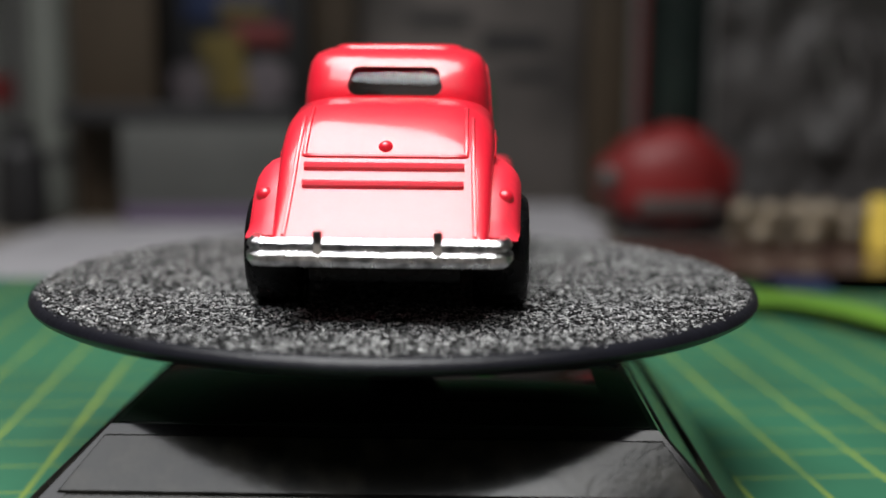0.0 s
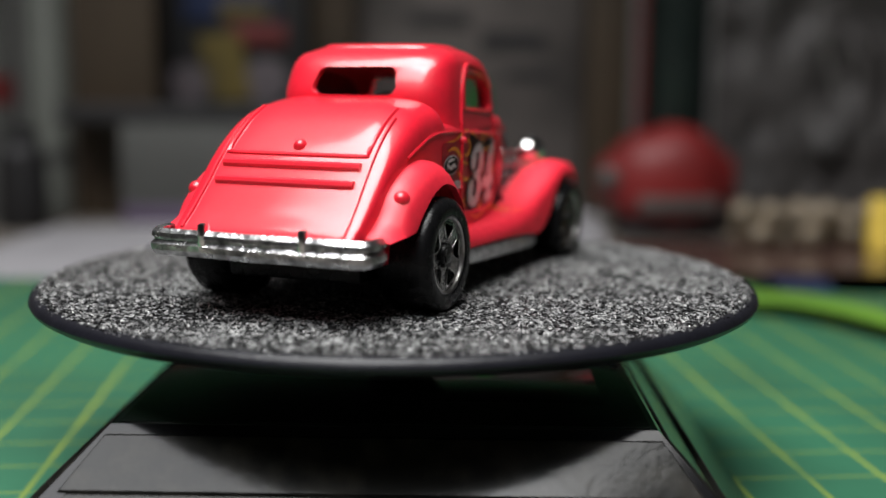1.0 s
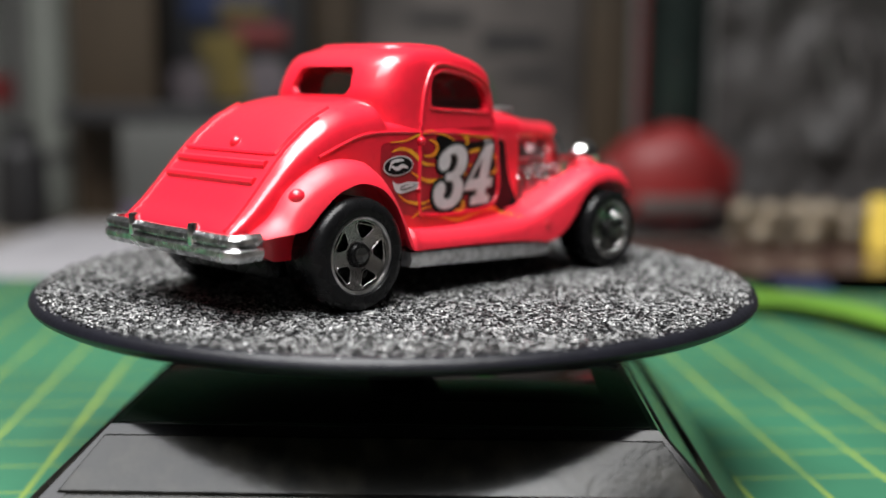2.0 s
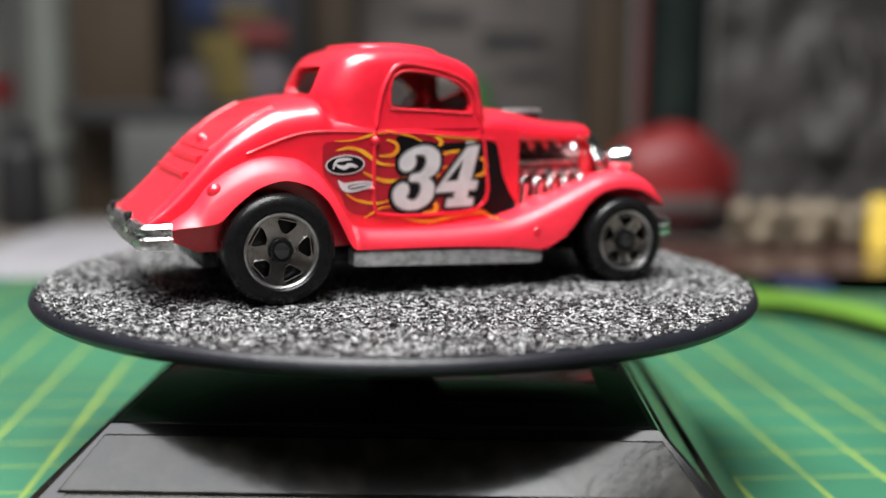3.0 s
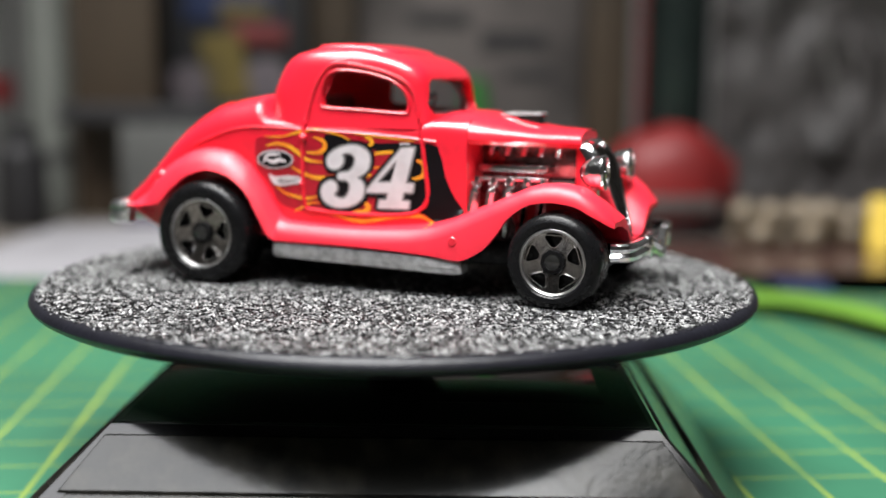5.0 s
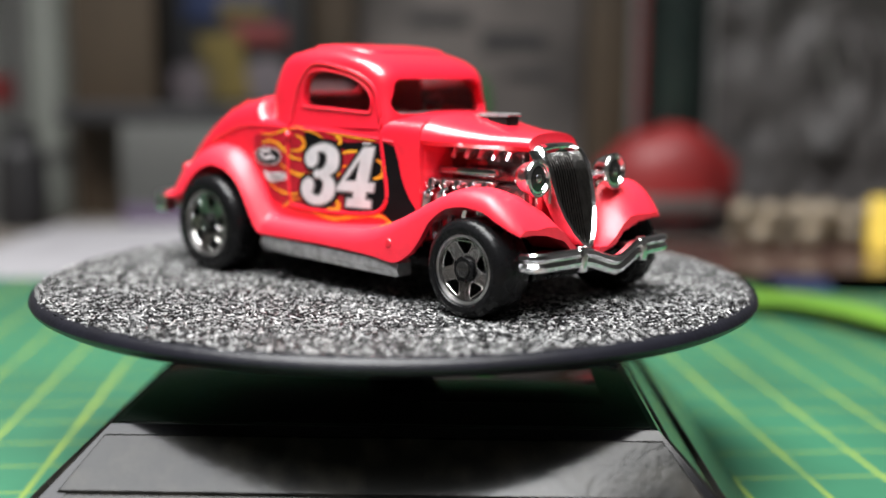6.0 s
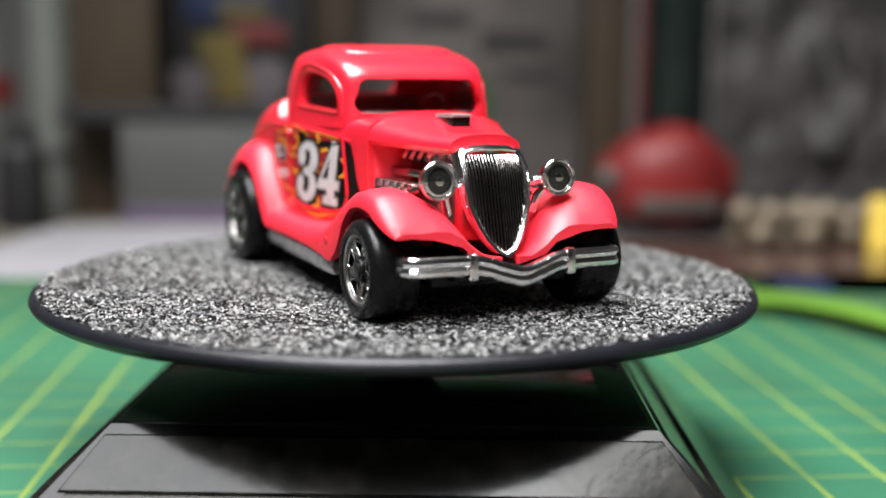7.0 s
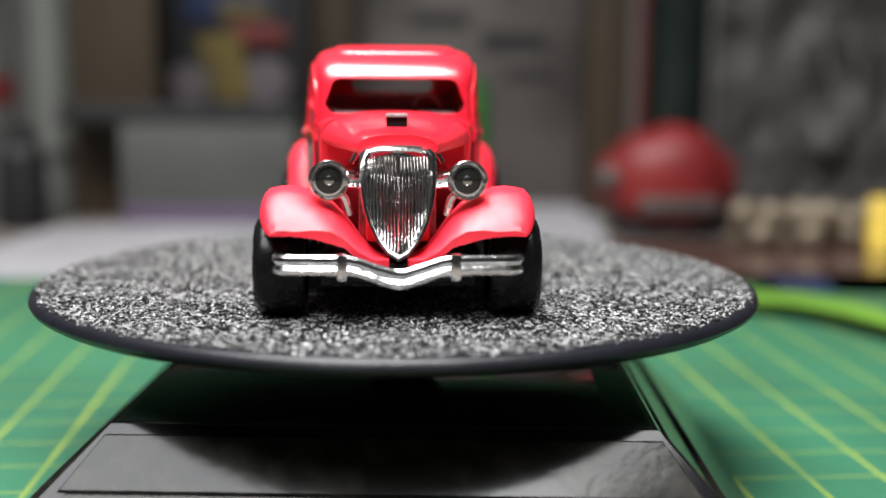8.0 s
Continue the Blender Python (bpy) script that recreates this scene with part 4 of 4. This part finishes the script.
for k, out in ((1.05, -0.25), (1.02, 0.02), (0.99, 0.2), (0.95, 0.28), (0.8, 0.28), (0.6, 0.28), (0.4, 0.28), (0.2, 0.28), (0.02, 0.28)):
    rings.append([on_top(-2.6 + 5.6 * k * power(math.cos(2 * math.pi * i / 56), 5), 7.5 * k * power(math.sin(2 * math.pi * i / 56), 5), out) for i in range(56)])
part("roof_panel", loft(rings), RED, car)


# ---- things behind the stand, all out of focus, darkened in colour for weak light ----
def shelf_post(x0, x1, y0, y1, h):
    return tagged(part("shelf_post", box(x0, x1, y0, y1, -2.4, h, 1.0), WOOD), "brown wooden shelf post standing on the desk", "post", group="shelf posts")


shelf_post(-121, -90, 292, 312, 240)
shelf_post(-37, -18, 332, 350, 240)
shelf_post(73, 89, 300, 318, 240)

tagged(part("loose_paper", prism(spline([(-119, 150), (-88, 146), (-40, 170), (-18, 235), (-40, 262), (-118, 258)], 2, True), "z", -2.4, -1.2), PAPER), "loose white paper lying on the desk", "paper")
tagged(part("loose_paper", prism([(38, 190), (64, 196), (82, 330), (50, 335)], "z", -2.4, -1.2), PAPER), "white paper lying on the desk", "paper")


def jar(x, y, r, h, body_material, label_material, text, lo, hi):
    j = tagged(new("storage_jar"), text, "jar")
    j.matrix_basis = pose(x * MM, y * MM, -2.4 * MM)
    part("jar_body", lathe([(0, 0), (r - 1, 0), (r, 1), (r, h * 0.82), (r * 0.8, h * 0.88), (0, h * 0.88)]), body_material, j)
    part("label", lathe([(r + 0.2, lo), (r + 0.2, hi), (r - 0.5, hi), (r - 0.5, lo), (r + 0.2, lo)]), label_material, j, "printed paper label")
    part("lid", lathe([(0, h * 0.88), (r * 0.85, h * 0.88), (r * 0.85, h - 1), (r * 0.8, h), (0, h)]), body_material, j)
    return j


jar(-131, 296, 8.5, 120, DIMMED_MILKY, DIMMED_WHITE, "pale tall plastic jar, darkened in colour, beside the shelf", 20, 26)
jar(-147, 280, 9.0, 105, DIMMED_WHITE, REDPRINT, "white plastic jar, darkened in colour, with a red label", 43, 53)
ink = tagged(new("ink_bottle"), "small dark ink bottle on the desk", "bottle")
ink.matrix_basis = pose(-0.131, 0.262, -0.0024)
part("glass_body", lathe([(0, 0), (8, 0), (8.5, 1), (8.5, 26), (5, 30), (0, 30)]), DARKBOX, ink)
part("cap", lathe([(0, 30), (5.4, 30), (5.4, 35.5), (5, 36), (0, 36)]), DARKBOX, ink)

# packaged toy in a dark box on a shelf over a pale carton
carton = tagged(new("pale_carton"), "white carton, darkened in colour, with a purple band", "carton")
part("carton_body", box(-98, -36.5, 266, 320, -2.4, 34.0, 0.6), DIMMED_WHITE, carton)
part("band", box(-97.5, -37, 265.6, 266.2, -1.0, 5.0, 0.1), PURPLE, carton, "purple printed band")
tagged(part("shelf_board", box(-120, -36, 268, 335, 34.0, 40.5, 0.6), DARKBOX), "black shelf board over the pale carton", "shelf")
toy_box = tagged(new("toy_package"), "dark toy package with yellow, red and blue print", "package")
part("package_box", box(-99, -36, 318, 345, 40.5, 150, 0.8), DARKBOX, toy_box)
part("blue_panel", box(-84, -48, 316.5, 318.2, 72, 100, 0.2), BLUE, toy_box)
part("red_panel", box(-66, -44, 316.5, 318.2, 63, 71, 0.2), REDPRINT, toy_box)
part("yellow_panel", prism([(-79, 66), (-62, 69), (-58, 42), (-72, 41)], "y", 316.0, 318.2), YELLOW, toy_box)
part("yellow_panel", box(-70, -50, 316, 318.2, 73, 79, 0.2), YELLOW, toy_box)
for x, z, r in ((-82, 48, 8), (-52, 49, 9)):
    part("round_panel", move(lathe([(0, 0), (r, 0), (r, 1.5), (0, 1.5)], 32), at(x, 317.9, z, 90, 0, 0)), DIMMED_PALE, toy_box)

card = tagged(new("grey_backing_card"), "large grey printed card leaning behind the posts", "card")
part("sheet", box(-18, 82, 350, 353, -2.4, 190, 0.4), GREYCARD, card)
for b in ((35, 62, 349.4, 350.2, 62, 70), (45, 66, 349.4, 350.2, 50, 55), (5, 30, 349.4, 350.2, 72, 78)):
    part("printed_band", box(*b), DARKBOX, card, "dark printed band")

pen = tagged(new("green_marker"), "bright green marker standing on the desk", "marker")
part("barrel", move(lathe([(0, -20.4), (5.2, -20.4), (5.6, -19), (5.6, 24), (4.5, 29), (0, 29)]), at(30, 312, 18)), GREENTOY, pen)
part("cap", move(lathe([(0, 29), (4, 29), (4, 32), (0, 33)]), at(30, 312, 18)), GREENTOY, pen)

bottle = tagged(new("dark_bottle"), "dark green glass bottle behind the red toy", "bottle")
part("glass_body", move(lathe([(0, 0), (12, 0), (12.8, 1.5), (12.8, 110), (6, 130), (5, 150), (0, 150)]), at(107, 302, -2.4)), DARKGREEN, bottle)
part("stopper", move(lathe([(0, 150), (5.6, 150), (5.6, 160), (0, 160)]), at(107, 302, -2.4)), DARKBOX, bottle)

red_toy = tagged(new("red_toy"), "rounded red plastic toy with a grey band", "toy")
secs = []
for i in range(13):
    u = -1 + 2 * i / 12
    k = max(0.25, (1 - abs(u) ** 2.6)) ** 0.6
    secs.append([(91.5 + 22.5 * u, 248 + 16 * k * power(math.cos(2 * math.pi * j / 32), 2.6), 16.5 + (20.5 * k - (2 if u < 0 else 0)) * power(math.sin(2 * math.pi * j / 32), 2.6) * (0.95 if math.sin(2 * math.pi * j / 32) > 0 else 0.9)) for j in range(32)])
part("shell", loft(secs), REDTOY, red_toy)
part("band", box(80, 106, 230.5, 234, 7.5, 12.5, 0.5), GREYCARD, red_toy, "grey moulded band")
part("handle", box(89.0, 91.2, 283, 287, -2.4, 140, 0.6), REDPRINT, red_toy)
part("foot", box(76, 107, 236, 262, -2.4, 2.5, 0.8), DARKBOX, red_toy)
bm = bmesh.new()
bmesh.ops.create_icosphere(bm, subdivisions=3, radius=4.0)
part("knob", move(bm, at(71, 240, 18)), DIMMED_WHITE, red_toy, "pale round knob")

# crumpled film bag: folded sheet with thickness
bm = bmesh.new()
rows = []
for i in range(41):
    x = 113 + 72 * i / 40
    rows.append([(x, 268 + 7 * noise.noise(Vector((x * 0.07, z * 0.05, 0))) + 4 * noise.noise(Vector((x * 0.2, z * 0.16 + x * 0.1, 3))), z) for z in [-2.4 + 4.2 * k for k in range(31)]])
grid = [[bm.verts.new(p) for p in r] for r in rows]
for a, b in zip(grid, grid[1:]):
    for k in range(30):
        bm.faces.new((a[k], b[k], b[k + 1], a[k + 1]))
bmesh.ops.solidify(bm, geom=bm.faces[:], thickness=-1.2)
film_bag = tagged(part("film_bag", bm, BAG, smooth=60), "crumpled grey translucent plastic bag", "bag")
# a paler tube laid on the bag stands in for its diagonal highlight
part("highlight_streak", tube([tuple(q) for q in spline([(143, 259, 84), (147, 257, 70), (151, 258, 55), (157, 259, 40)], 5)], 0.9, 6, taper=True), STREAK, film_bag, "pale strip standing in for a highlight on the bag")

magazine = tagged(new("magazine"), "glossy brown magazine with a blue patch", "magazine")
part("page_block", prism([(62, 192), (82, 158), (92, 128), (120, 124), (160, 130), (175, 215), (70, 215)], "z", -2.4, 0.0), MAGAZINE, magazine)
part("blue_patch", prism([(96, 148), (112, 148), (107, 126), (95, 128)], "z", 0.0, 0.25), BLUE, magazine)
random.seed(5)
heap = []
for i in range(26):
    bm = bmesh.new()
    r = random.uniform(3.0, 4.6)
    bmesh.ops.create_icosphere(bm, subdivisions=2, radius=r)
    x = 108 + 41 * (i % 13) / 12 + random.uniform(-1, 1)
    y = 206 + random.uniform(-3, 9)
    tier = 0 if i < 13 else 1
    bead = tagged(part("bead", move(bm, Matrix.Diagonal((1, 1, random.uniform(0.85, 1.1), 1))), BEAD), "beige polished bead in a heap", "bead", group="heap of beads")
    bead.matrix_basis = pose(x * MM, (y + 2 * tier) * MM, (r * 0.9 + tier * 6.0) * MM)

marker = tagged(new("brass_tube"), "bright yellow brass tube standing on the magazine", "tube")
part("barrel", move(lathe([(0, 0), (4.3, 0), (4.6, 0.4), (4.6, 15.5), (4.2, 16.5), (0, 16.5)]), at(145.5, 192, 0.0)), BRASS, marker)
part("collar", move(lathe([(4.7, 4), (4.9, 4.4), (4.9, 5.6), (4.7, 6), (4.3, 6), (4.3, 4), (4.7, 4)]), at(145.5, 192, 0.0)), BRASS, marker)

secs = []
for i in range(25):
    u = i / 24
    v = -0.35 + 2.0 * u
    x, y = 79.5 + 17 * v, 96.5 - 6 * v - 19 * v * abs(v)
    lift = 3.0 + 0.8 * math.sin(3.1 * u)
    secs.append([(x, y, lift), (x + 5.5, y + 15.5, lift - 0.2), (x + 5.5, y + 15.5, lift - 1.2), (x + 0.3, y + 0.5, lift - 1.0)])
strip = tagged(part("vinyl_strip", loft(secs), LIME), "lime green curled vinyl strip over the mat", "vinyl strip")

white_card = tagged(part("white_card", box(172, 196, 286, 288, -2.4, 160, 0.4), PAPER), "white card standing behind the plastic bag", "card")


# ---- what moves: the plate turns, and the car with it ----
def motions():
    rows_plate, rows_car = [], []
    for i in range(17):
        t = SECONDS * i / 16
        ease = 0.2 * max(0, 1 - t) - 1.1 * max(0, (t - 5) / 3) ** 1.6
        turn = pose(0, 0, TOP, 0, 0, -0.29 - 21.66 * (t - 4) + ease)
        rows_plate.append((t, turn))
        rows_car.append((t, turn @ pose(0, -0.55 * MM, 0, 0, 0, -0.8)))
    walk(plate, rows_plate)
    walk(car, rows_car)


motions()
